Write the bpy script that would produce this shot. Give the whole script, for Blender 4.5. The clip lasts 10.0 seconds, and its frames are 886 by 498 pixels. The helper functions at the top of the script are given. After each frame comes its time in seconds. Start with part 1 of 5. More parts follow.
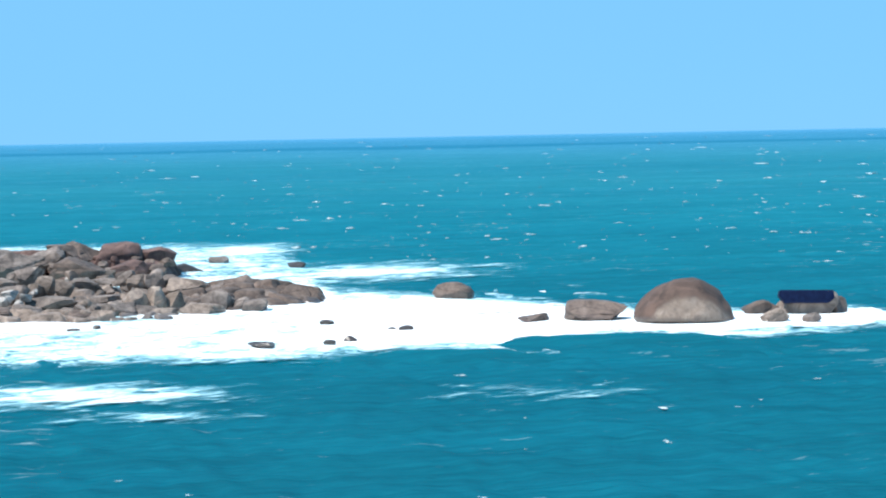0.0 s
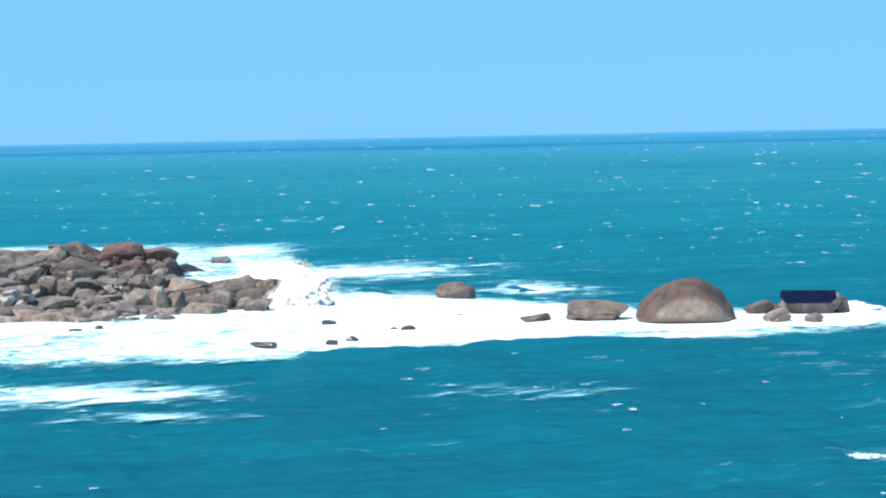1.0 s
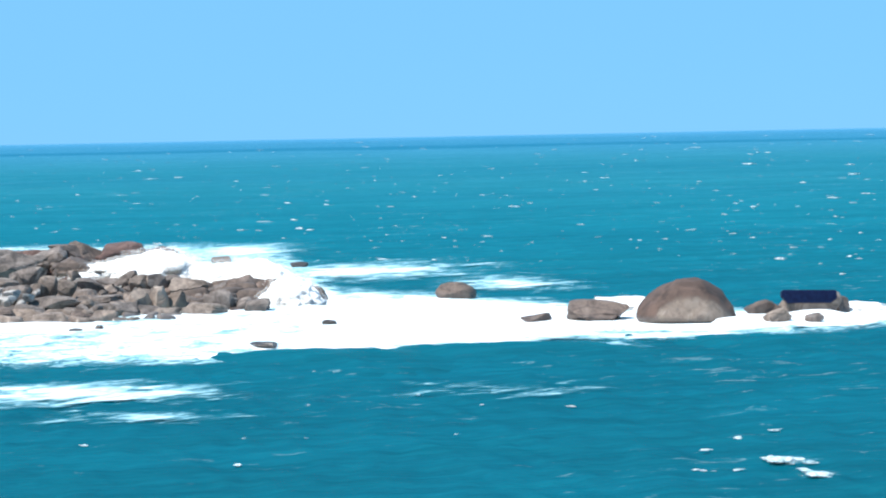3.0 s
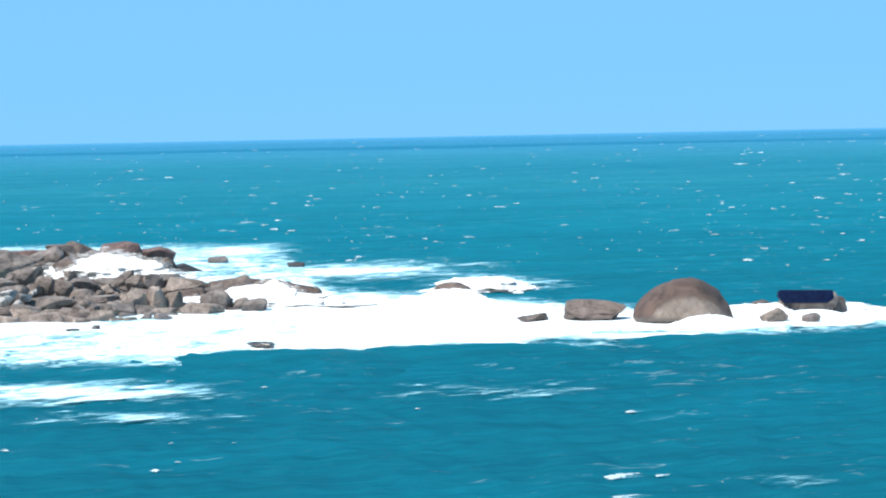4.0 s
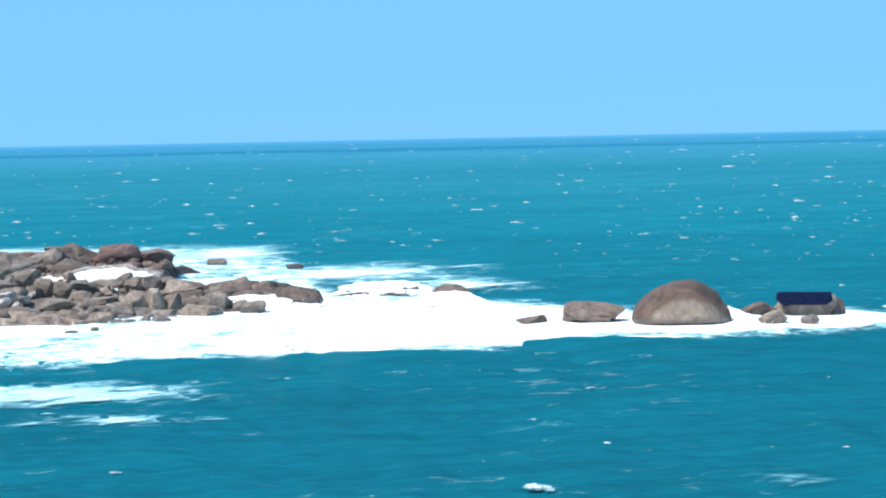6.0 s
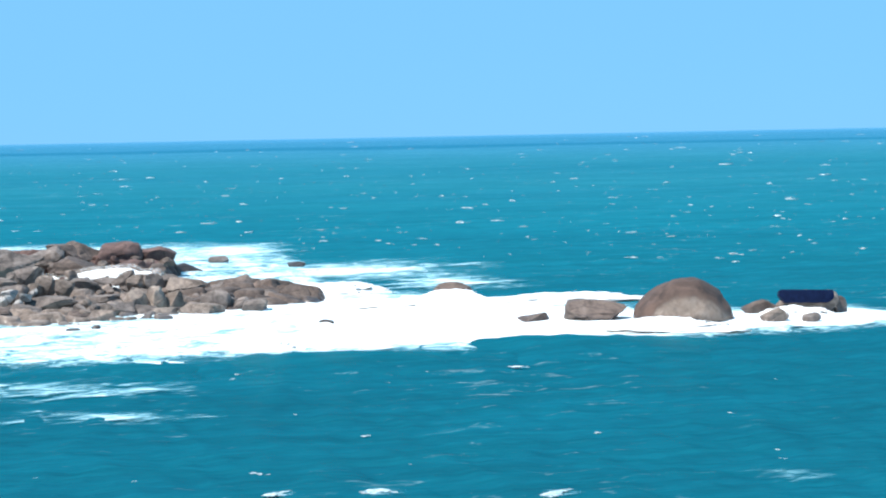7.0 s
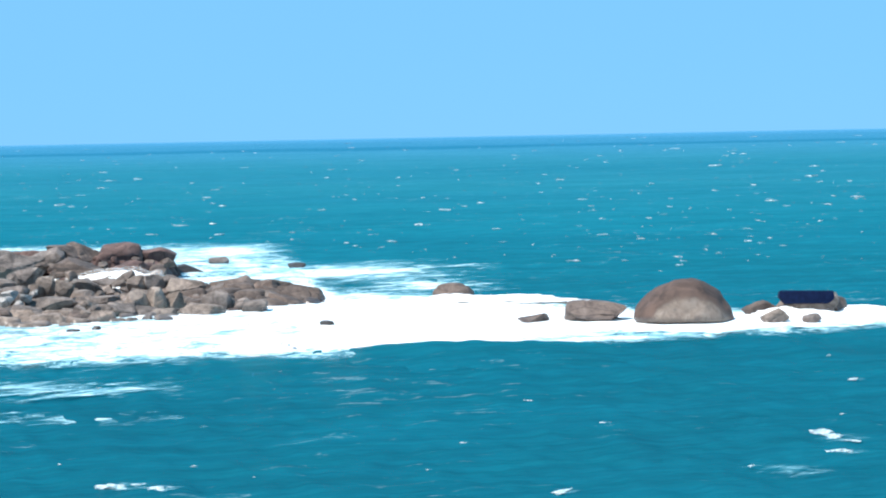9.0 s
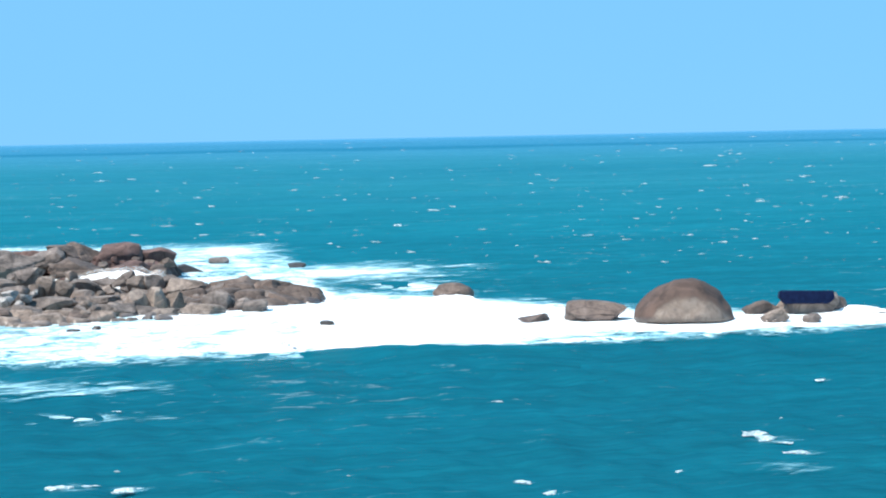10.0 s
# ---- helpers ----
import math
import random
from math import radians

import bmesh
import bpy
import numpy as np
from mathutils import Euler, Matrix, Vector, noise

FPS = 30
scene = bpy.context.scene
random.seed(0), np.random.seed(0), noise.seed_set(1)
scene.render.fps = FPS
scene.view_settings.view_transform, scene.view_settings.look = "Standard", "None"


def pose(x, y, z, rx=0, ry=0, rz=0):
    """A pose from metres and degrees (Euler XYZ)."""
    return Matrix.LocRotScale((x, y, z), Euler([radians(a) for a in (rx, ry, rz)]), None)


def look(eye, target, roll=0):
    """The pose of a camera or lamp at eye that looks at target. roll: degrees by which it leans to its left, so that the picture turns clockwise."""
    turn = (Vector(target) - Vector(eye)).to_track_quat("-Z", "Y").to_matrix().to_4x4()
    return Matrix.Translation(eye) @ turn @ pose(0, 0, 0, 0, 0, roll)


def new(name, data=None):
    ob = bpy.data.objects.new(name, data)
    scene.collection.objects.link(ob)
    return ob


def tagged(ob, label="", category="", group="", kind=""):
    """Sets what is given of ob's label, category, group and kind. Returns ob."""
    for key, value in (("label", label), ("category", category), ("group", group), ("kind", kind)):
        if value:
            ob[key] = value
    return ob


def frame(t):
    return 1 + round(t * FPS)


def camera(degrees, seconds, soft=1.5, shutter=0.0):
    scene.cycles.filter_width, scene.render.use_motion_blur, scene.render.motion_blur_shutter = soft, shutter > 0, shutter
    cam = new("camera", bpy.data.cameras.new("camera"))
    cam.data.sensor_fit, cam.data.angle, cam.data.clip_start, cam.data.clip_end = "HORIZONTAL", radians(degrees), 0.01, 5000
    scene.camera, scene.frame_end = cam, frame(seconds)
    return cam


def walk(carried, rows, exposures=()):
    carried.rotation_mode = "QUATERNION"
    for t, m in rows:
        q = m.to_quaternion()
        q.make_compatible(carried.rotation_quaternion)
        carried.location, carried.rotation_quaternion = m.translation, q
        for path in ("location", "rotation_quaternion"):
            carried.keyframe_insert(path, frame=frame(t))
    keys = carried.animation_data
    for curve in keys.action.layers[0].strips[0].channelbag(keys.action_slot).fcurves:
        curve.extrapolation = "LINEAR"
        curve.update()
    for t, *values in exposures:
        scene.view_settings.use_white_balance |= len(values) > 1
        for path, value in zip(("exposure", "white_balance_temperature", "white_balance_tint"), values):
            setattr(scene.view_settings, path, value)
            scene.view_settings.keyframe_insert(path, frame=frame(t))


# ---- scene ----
# ---- camera: a long lens in the hand, 12 m above the water, nearly still ----
EYE = (0.0, 0.0, 12.0)
cam = camera(24.0, 10.0, soft=2.1)
SWAY = ((0.0, 0.0, 0.0), (0.5, 1.7, 1.3), (1.0, 3.6, 0.2), (1.5, 4.4, 0.0), (2.0, 5.3, 0.0), (2.5, 6.4, -0.1), (4.0, -1.1, -0.1),
        (4.5, -1.1, 0.8), (5.0, -2.8, 1.7), (5.5, -3.8, 4.2), (7.0, -0.4, -0.6), (7.5, 0.6, -1.6), (8.0, 0.5, -1.7), (8.5, 1.7, -1.8),
        (9.0, 0.1, 1.0), (9.5, -0.3, 1.4), (10.0, 0.3, 1.0))
walk(cam, [(t, look(EYE, (-0.02716 * dx, 100.0, 6.36 + 0.02716 * dy), -1.13)) for t, dx, dy in SWAY])

# ---- daylight ----
SUN_EL, SUN_AZ = radians(57.0), radians(-120.0)
world = bpy.data.worlds.new("clear_sky")
scene.world = world
world.use_nodes = True
wn, wl = world.node_tree.nodes, world.node_tree.links
wn.clear()
sky = wn.new("ShaderNodeTexSky")
sky.sky_type, sky.sun_disc = "NISHITA", False
sky.sun_elevation, sky.sun_rotation = SUN_EL, SUN_AZ
sky.altitude, sky.air_density, sky.dust_density, sky.ozone_density = 0.0, 0.6, 0.0, 3.0
tone = wn.new("ShaderNodeMix")
tone.data_type, tone.blend_type = "RGBA", "MULTIPLY"
tone.inputs["Factor"].default_value = 1.0
tone.inputs["B"].default_value = (0.36, 0.70, 1.0, 1.0)
even = wn.new("ShaderNodeMix")  # thin sea haze evens the sky out
even.data_type = "RGBA"
even.inputs["Factor"].default_value = 0.92
even.inputs["B"].default_value = (1.68, 4.5, 7.5, 1.0)
back = wn.new("ShaderNodeBackground")
back.inputs["Strength"].default_value = 0.1
wout = wn.new("ShaderNodeOutputWorld")
wl.new(sky.outputs["Color"], tone.inputs["A"])
wl.new(tone.outputs["Result"], even.inputs["A"])
wl.new(even.outputs["Result"], back.inputs["Color"])
wl.new(back.outputs["Background"], wout.inputs["Surface"])
sun_lamp = bpy.data.lights.new("sun", "SUN")
sun_lamp.energy, sun_lamp.angle, sun_lamp.color = 5.0, radians(0.53), (1.0, 0.96, 0.9)
to_sun = Vector((math.sin(SUN_AZ) * math.cos(SUN_EL), math.cos(SUN_AZ) * math.cos(SUN_EL), math.sin(SUN_EL)))
sun = new("sun", sun_lamp)
sun.matrix_world = look(to_sun * 200.0, (0, 0, 0))
scene.view_settings.exposure = 0.45


# ---- materials ----
class Nodes:
    """Short hand for building one node material."""

    def __init__(self, name):
        self.m = bpy.data.materials.new(name)
        self.m.use_nodes = True
        self.n, self.l = self.m.node_tree.nodes, self.m.node_tree.links
        self.bsdf = self.n["Principled BSDF"]
        self.out = self.n["Material Output"]
        self.co = self.n.new("ShaderNodeTexCoord").outputs["Object"]

    def put(self, value, socket):
        if hasattr(value, "is_linked"):
            self.l.new(value, socket)
        else:
            socket.default_value = value

    def mapped(self, scale, co=None, spin=0.0):
        k = self.n.new("ShaderNodeMapping")
        k.vector_type = "TEXTURE"  # turned first, then stretched along the turned axes
        k.inputs["Scale"].default_value = tuple(1.0 / v for v in scale)
        k.inputs["Rotation"].default_value = (0.0, 0.0, spin)
        self.l.new(co or self.co, k.inputs["Vector"])
        return k.outputs["Vector"]

    def noise(self, scale, detail=4.0, rough=0.55, co=None, warp=0.0):
        k = self.n.new("ShaderNodeTexNoise")
        k.inputs["Scale"].default_value, k.inputs["Detail"].default_value = scale, detail
        k.inputs["Roughness"].default_value, k.inputs["Distortion"].default_value = rough, warp
        self.l.new(co or self.co, k.inputs["Vector"])
        return k.outputs["Fac"]

    def cells(self, scale, co=None, feature="DISTANCE_TO_EDGE"):
        k = self.n.new("ShaderNodeTexVoronoi")
        k.feature = feature
        k.inputs["Scale"].default_value = scale
        self.l.new(co or self.co, k.inputs["Vector"])
        return k.outputs["Distance"]

    def ramp(self, fac, *stops):
        k = self.n.new("ShaderNodeValToRGB")
        e = k.color_ramp.elements
        while len(e) < len(stops):
            e.new(0.5)
        for el, (p, c) in zip(e, stops):
            el.position = p
            el.color = (*c, 1.0) if isinstance(c, tuple) else (c, c, c, 1.0)
        self.put(fac, k.inputs["Fac"])
        return k.outputs["Color"]

    def span(self, value, a, b, lo=0.0, hi=1.0):
        k = self.n.new("ShaderNodeMapRange")
        k.interpolation_type = "SMOOTHSTEP"
        for key, v in (("From Min", a), ("From Max", b), ("To Min", lo), ("To Max", hi)):
            k.inputs[key].default_value = v
        self.put(value, k.inputs["Value"])
        return k.outputs["Result"]

    def calc(self, op, a, b=0.0, clamp=False):
        k = self.n.new("ShaderNodeMath")
        k.operation, k.use_clamp = op, clamp
        self.put(a, k.inputs[0]), self.put(b, k.inputs[1])
        return k.outputs["Value"]

    def mix(self, fac, a, b, blend="MIX"):
        k = self.n.new("ShaderNodeMix")
        k.data_type, k.blend_type = "RGBA", blend
        self.put(fac, k.inputs["Factor"])
        for v, key in ((a, "A"), (b, "B")):
            self.put((*v, 1.0) if isinstance(v, tuple) else v, k.inputs[key])
        return k.outputs["Result"]

    def bump(self, height, strength, distance):
        k = self.n.new("ShaderNodeBump")
        k.inputs["Strength"].default_value, k.inputs["Distance"].default_value = strength, distance
        self.put(height, k.inputs["Height"])
        self.l.new(k.outputs["Normal"], self.bsdf.inputs["Normal"])

    def xyz(self, co=None):
        k = self.n.new("ShaderNodeSeparateXYZ")
        self.l.new(co or self.co, k.inputs["Vector"])
        return k.outputs["X"], k.outputs["Y"], k.outputs["Z"]

    def attr(self, name):
        k = self.n.new("ShaderNodeAttribute")
        k.attribute_name = name
        return k.outputs["Fac"]

    def chance(self):
        return self.n.new("ShaderNodeObjectInfo").outputs["Random"]

    def done(self, color, rough, metal=0.0):
        self.put((*color, 1.0) if isinstance(color, tuple) else color, self.bsdf.inputs["Base Color"])
        self.put(rough, self.bsdf.inputs["Roughness"])
        self.bsdf.inputs["Metallic"].default_value = metal
        return self.m

    def cover(self, alpha):
        """Lets the material end along a mask: bare where alpha is 0."""
        mixer, clear = self.n.new("ShaderNodeMixShader"), self.n.new("ShaderNodeBsdfTransparent")
        self.put(alpha, mixer.inputs["Fac"])
        self.l.new(clear.outputs["BSDF"], mixer.inputs[1])
        self.l.new(self.bsdf.outputs["BSDF"], mixer.inputs[2])
        self.l.new(mixer.outputs["Shader"], self.out.inputs["Surface"])


def rock_material(name, dark, mid, light, wet_line=0.5, stain=(0.05, 0.035, 0.03)):
    k = Nodes(name)
    world_co = k.n.new("ShaderNodeNewGeometry").outputs["Position"]
    big = k.noise(0.55, 5.0, 0.6, world_co, 0.6)
    grain = k.noise(5.0, 6.0, 0.65, world_co)
    body = k.ramp(k.noise(0.9, 6.0, 0.6, world_co, 0.3), (0.30, dark), (0.52, mid), (0.72, light))
    body = k.mix(k.span(grain, 0.35, 0.7, 0.0, 0.35), body, light)
    body = k.mix(k.span(big, 0.52, 0.68, 0.0, 0.55), body, stain)
    streak = k.noise(1.0, 4.0, 0.6, k.mapped((1.4, 1.4, 0.22), world_co))
    body = k.mix(k.span(streak, 0.55, 0.72, 0.0, 0.4), body, stain)
    tint = k.span(k.chance(), 0.0, 1.0, 0.76, 1.14)
    body = k.mix(1.0, body, k.ramp(tint, (0.0, 0.0), (1.0, 1.0)), "MULTIPLY")
    blotch = k.noise(2.1, 4.0, 0.6, world_co, 0.5)
    body = k.mix(k.span(blotch, 0.5, 0.66, 0.0, 0.4), body, dark)
    seam = k.cells(0.55, k.mapped((1.0, 1.0, 1.7), world_co))
    body = k.mix(k.span(k.calc("ADD", seam, k.calc("MULTIPLY", grain, 0.05)), 0.03, 0.07, 0.42, 0.0), body, stain)
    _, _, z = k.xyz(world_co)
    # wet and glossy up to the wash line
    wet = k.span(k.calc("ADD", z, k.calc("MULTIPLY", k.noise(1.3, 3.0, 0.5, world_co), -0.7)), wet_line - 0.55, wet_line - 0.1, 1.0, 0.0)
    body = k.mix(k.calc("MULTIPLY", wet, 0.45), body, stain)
    crack = k.span(k.cells(0.7, k.mapped((1, 1, 1.5), world_co)), 0.0, 0.03)
    height = k.calc("ADD", k.calc("MULTIPLY", grain, 0.22), k.calc("ADD", k.calc("MULTIPLY", big, 1.0), k.calc("MULTIPLY", crack, 0.1)))
    k.bump(height, 0.55, 0.16)
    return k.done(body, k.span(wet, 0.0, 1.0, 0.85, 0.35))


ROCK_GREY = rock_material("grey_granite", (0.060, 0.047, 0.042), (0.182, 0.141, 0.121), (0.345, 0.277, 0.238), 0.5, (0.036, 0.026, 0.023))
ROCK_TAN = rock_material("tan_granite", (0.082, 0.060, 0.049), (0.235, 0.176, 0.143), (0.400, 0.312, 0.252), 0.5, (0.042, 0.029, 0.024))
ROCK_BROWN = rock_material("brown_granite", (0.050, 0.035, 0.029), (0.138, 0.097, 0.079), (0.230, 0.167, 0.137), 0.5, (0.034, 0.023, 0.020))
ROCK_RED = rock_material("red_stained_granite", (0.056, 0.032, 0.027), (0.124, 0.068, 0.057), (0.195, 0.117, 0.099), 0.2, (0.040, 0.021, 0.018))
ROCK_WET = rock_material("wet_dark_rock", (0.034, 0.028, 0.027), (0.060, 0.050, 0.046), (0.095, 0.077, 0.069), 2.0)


def dome_material():
    """The big dome: dark brown weathered crown, pale dry flank with a soft edge between them, pale run-off stripes."""
    k = Nodes("dome_granite")
    x, y, z = k.xyz()
    big = k.noise(0.7, 5.0, 0.6, None, 0.8)
    grain = k.noise(6.0, 6.0, 0.65)
    flank = k.ramp(k.noise(0.8, 5.0, 0.6, None, 0.4), (0.3, (0.140, 0.101, 0.079)), (0.55, (0.215, 0.163, 0.130)), (0.75, (0.300, 0.240, 0.197)))
    crown = k.ramp(k.calc("ADD", k.calc("MULTIPLY", big, 0.88), k.calc("MULTIPLY", grain, 0.12)), (0.34, (0.024, 0.014, 0.011)), (0.64, (0.110, 0.066, 0.050)))
    arch = k.calc("ADD", k.calc("MULTIPLY", k.calc("MULTIPLY", k.calc("SUBTRACT", x, 0.25), k.calc("SUBTRACT", x, 0.25)), 0.2), z)
    edge = k.calc("ADD", arch, k.calc("MULTIPLY", k.calc("SUBTRACT", big, 0.5), 1.4))
    body = flank
    run = k.noise(1.0, 3.0, 0.5, k.mapped((2.6, 2.6, 0.12)))
    body = k.mix(k.calc("MULTIPLY", k.span(run, 0.56, 0.7, 0.0, 0.55), k.span(z, 2.3, 1.2)), body, (0.1, 0.08, 0.07))
    body = k.mix(k.span(grain, 0.4, 0.7, 0.0, 0.1), body, (0.3, 0.23, 0.18))
    blotch = k.noise(1.9, 5.0, 0.62, k.mapped((1.0, 1.0, 0.6)), 0.8)
    body = k.mix(k.span(blotch, 0.5, 0.68, 0.0, 0.45), body, (0.07, 0.05, 0.042))
    body = k.mix(k.span(blotch, 0.46, 0.3, 0.0, 0.35), body, (0.36, 0.29, 0.24))
    body = k.mix(k.span(edge, 1.55, 2.25), body, crown)
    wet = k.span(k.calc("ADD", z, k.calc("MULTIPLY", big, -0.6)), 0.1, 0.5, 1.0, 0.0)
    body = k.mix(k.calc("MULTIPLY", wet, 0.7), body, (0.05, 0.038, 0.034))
    k.bump(k.calc("ADD", k.calc("MULTIPLY", grain, 0.1), big), 0.4, 0.18)
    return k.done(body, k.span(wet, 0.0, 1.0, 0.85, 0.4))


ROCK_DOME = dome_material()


def navy_material():
    k = Nodes("dark_navy_face")
    n = k.noise(4.0, 5.0)
    k.bsdf.inputs["Specular IOR Level"].default_value = 0.1
    k.bump(n, 0.3, 0.05)
    return k.done(k.ramp(n, (0.3, (0.004, 0.008, 0.030)), (0.7, (0.008, 0.017, 0.055))), 0.9)


NAVY = navy_material()


def water_material():
    """Teal shelf water: depth of the bottom in long bands, haze painted into the far ones, ripple shading painted as
    streaks, fine flecks of foam.
    """
    k = Nodes("teal_sea_water")
    wide = k.noise(1.0, 4.0, 0.55, k.mapped((0.004, 0.012, 0.01)), 0.5)
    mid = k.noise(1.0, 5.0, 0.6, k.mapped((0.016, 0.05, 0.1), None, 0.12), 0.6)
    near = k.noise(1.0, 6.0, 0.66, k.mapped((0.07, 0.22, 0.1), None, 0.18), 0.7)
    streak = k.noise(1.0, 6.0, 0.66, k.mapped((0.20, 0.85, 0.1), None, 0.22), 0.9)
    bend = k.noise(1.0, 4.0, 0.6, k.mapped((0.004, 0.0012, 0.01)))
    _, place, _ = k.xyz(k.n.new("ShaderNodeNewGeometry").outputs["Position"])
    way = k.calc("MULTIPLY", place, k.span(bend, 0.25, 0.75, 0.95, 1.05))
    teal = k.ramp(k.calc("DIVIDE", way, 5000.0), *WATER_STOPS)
    teal = k.mix(k.span(wide, 0.35, 0.7, 0.0, 0.5), teal, k.mix(1.0, teal, (0.75, 0.88, 0.95), "MULTIPLY"))
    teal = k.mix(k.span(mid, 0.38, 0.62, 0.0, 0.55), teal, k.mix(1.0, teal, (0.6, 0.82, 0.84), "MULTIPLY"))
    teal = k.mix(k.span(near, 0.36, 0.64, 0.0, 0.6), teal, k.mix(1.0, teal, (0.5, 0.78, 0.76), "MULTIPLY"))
    # shaded and bright sides of the ripples, painted as dark and light streaks
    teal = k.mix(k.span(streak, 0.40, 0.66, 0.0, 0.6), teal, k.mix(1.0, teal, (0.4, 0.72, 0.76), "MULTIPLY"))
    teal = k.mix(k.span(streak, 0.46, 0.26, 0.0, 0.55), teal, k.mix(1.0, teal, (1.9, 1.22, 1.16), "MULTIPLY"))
    ripples = k.noise(1.0, 4.0, 0.6, k.mapped((0.4, 1.3, 1.0), None, 0.22), 0.4)
    chop = k.noise(1.0, 4.0, 0.6, k.mapped((0.12, 0.34, 1.0), None, 0.2), 0.4)
    fleck = k.noise(1.0, 6.0, 0.7, k.mapped((0.35, 0.75, 1.0), None, 0.25), 0.9)
    patch = k.noise(1.0, 2.0, 0.5, k.mapped((0.06, 0.03, 1.0)))
    foam = k.span(k.calc("ADD", fleck, k.calc("MULTIPLY", patch, 0.35)), 0.79, 1.0)
    colour = k.mix(k.calc("MULTIPLY", foam, 0.4), teal, (0.6, 0.78, 0.8))
    k.bump(k.calc("ADD", k.calc("MULTIPLY", ripples, 0.6), k.calc("MULTIPLY", chop, 1.3)), 0.8, 0.6)
    k.bsdf.inputs["Specular IOR Level"].default_value = 0.0
    gloss, both = k.n.new("ShaderNodeBsdfGlossy"), k.n.new("ShaderNodeMixShader")
    gloss.inputs["Roughness"].default_value, both.inputs["Fac"].default_value = 0.22, 0.05
    k.l.new(k.bsdf.inputs["Normal"].links[0].from_socket, gloss.inputs["Normal"])
    k.l.new(k.bsdf.outputs["BSDF"], both.inputs[1]), k.l.new(gloss.outputs["BSDF"], both.inputs[2])
    k.l.new(both.outputs["Shader"], k.out.inputs["Surface"])
    return k.done(colour, 0.6)


# the far stops turn paler and bluer: sea haze put into the water colour
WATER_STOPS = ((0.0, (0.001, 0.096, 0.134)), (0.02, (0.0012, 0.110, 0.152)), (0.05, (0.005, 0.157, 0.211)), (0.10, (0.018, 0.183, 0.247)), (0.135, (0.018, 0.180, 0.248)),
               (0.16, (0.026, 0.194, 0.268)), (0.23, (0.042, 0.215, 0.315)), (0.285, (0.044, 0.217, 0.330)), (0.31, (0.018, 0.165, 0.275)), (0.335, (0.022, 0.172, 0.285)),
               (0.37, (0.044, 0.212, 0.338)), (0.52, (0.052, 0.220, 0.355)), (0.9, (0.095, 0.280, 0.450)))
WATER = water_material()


def foam_material(name, lace, soft, core=(0.93, 0.95, 0.95), cut=0.5, wide=(0.24, 0.27), tight=(0.85, 0.95), spin=0.25, warp=1.5):
    """White water; the attribute 'foam' (1 inside, 0 at the rim) against noise makes the lacy edge."""
    k = Nodes(name)
    big = k.noise(1.0, 6.0, 0.62, k.mapped((*wide, 0.3), None, spin), warp)
    fine = k.noise(1.0, 6.0, 0.68, k.mapped((*tight, 1.0), None, spin), warp)
    web = k.calc("ADD", k.calc("MULTIPLY", big, 0.55), k.calc("MULTIPLY", fine, 0.45))
    mask = k.calc("ADD", k.attr("foam"), k.calc("MULTIPLY", k.calc("SUBTRACT", web, 0.5), lace))
    milky = k.span(mask, cut - 0.55, cut + 0.05, 0.0, 0.3)
    k.cover(k.calc("ADD", milky, k.span(mask, cut - soft, cut + soft, 0.0, 0.7), True))
    thin = k.span(mask, cut - 0.15, cut + 0.45)
    k.bump(k.calc("ADD", big, k.calc("MULTIPLY", fine, 0.5)), 0.5, 0.25)
    return k.done(k.mix(thin, (0.34, 0.68, 0.77), core), 0.75)


FOAM = foam_material("white_water", 3.4, 0.36)
LACE = foam_material("lacy_foam", 4.4, 0.42, cut=0.6, wide=(0.13, 0.30), tight=(0.42, 0.90), spin=0.5, warp=1.3)


def bent_up(k, keep):
    """Airy foam takes light from all round: its shading leans from the surface towards the open sky."""
    geo, scale, add, unit = k.n.new("ShaderNodeNewGeometry"), k.n.new("ShaderNodeVectorMath"), k.n.new("ShaderNodeVectorMath"), k.n.new("ShaderNodeVectorMath")
    scale.operation, add.operation, unit.operation = "SCALE", "ADD", "NORMALIZE"
    scale.inputs["Scale"].default_value = keep
    add.inputs[1].default_value = (0.0, 0.0, 1.0 - keep)
    k.l.new(geo.outputs["Normal"], scale.inputs[0]), k.l.new(scale.outputs["Vector"], add.inputs[0]), k.l.new(add.outputs["Vector"], unit.inputs[0])
    k.l.new(unit.outputs["Vector"], k.bsdf.inputs["Normal"])


def spray_material(name, torn=0.0):
    """Airy white water: light passes through it and scatters out again; torn into drops where it is mist."""
    k = Nodes(name)
    n = k.noise(2.6, 6.0, 0.72, None, 0.5)
    bent_up(k, 0.2)
    white = k.ramp(n, (0.3, (0.95, 0.965, 0.97)), (0.6, (0.98, 0.985, 0.985)))
    glow, both = k.n.new("ShaderNodeBsdfTranslucent"), k.n.new("ShaderNodeMixShader")
    k.put(white, glow.inputs["Color"])
    both.inputs["Fac"].default_value = 0.16
    k.l.new(k.bsdf.outputs["BSDF"], both.inputs[1]), k.l.new(glow.outputs["BSDF"], both.inputs[2])
    last = both
    if torn:
        last, clear = k.n.new("ShaderNodeMixShader"), k.n.new("ShaderNodeBsdfTransparent")
        k.put(k.span(k.noise(5.0, 5.0, 0.7, None, 0.3), torn - 0.14, torn + 0.2, 0.0, 0.32), last.inputs["Fac"])
        k.l.new(clear.outputs["BSDF"], last.inputs[1]), k.l.new(both.outputs["Shader"], last.inputs[2])
    k.l.new(last.outputs["Shader"], k.out.inputs["Surface"])
    return k.done(white, 0.9)


SPRAY = spray_material("spray")
MIST = spray_material("thin_mist", 0.54)


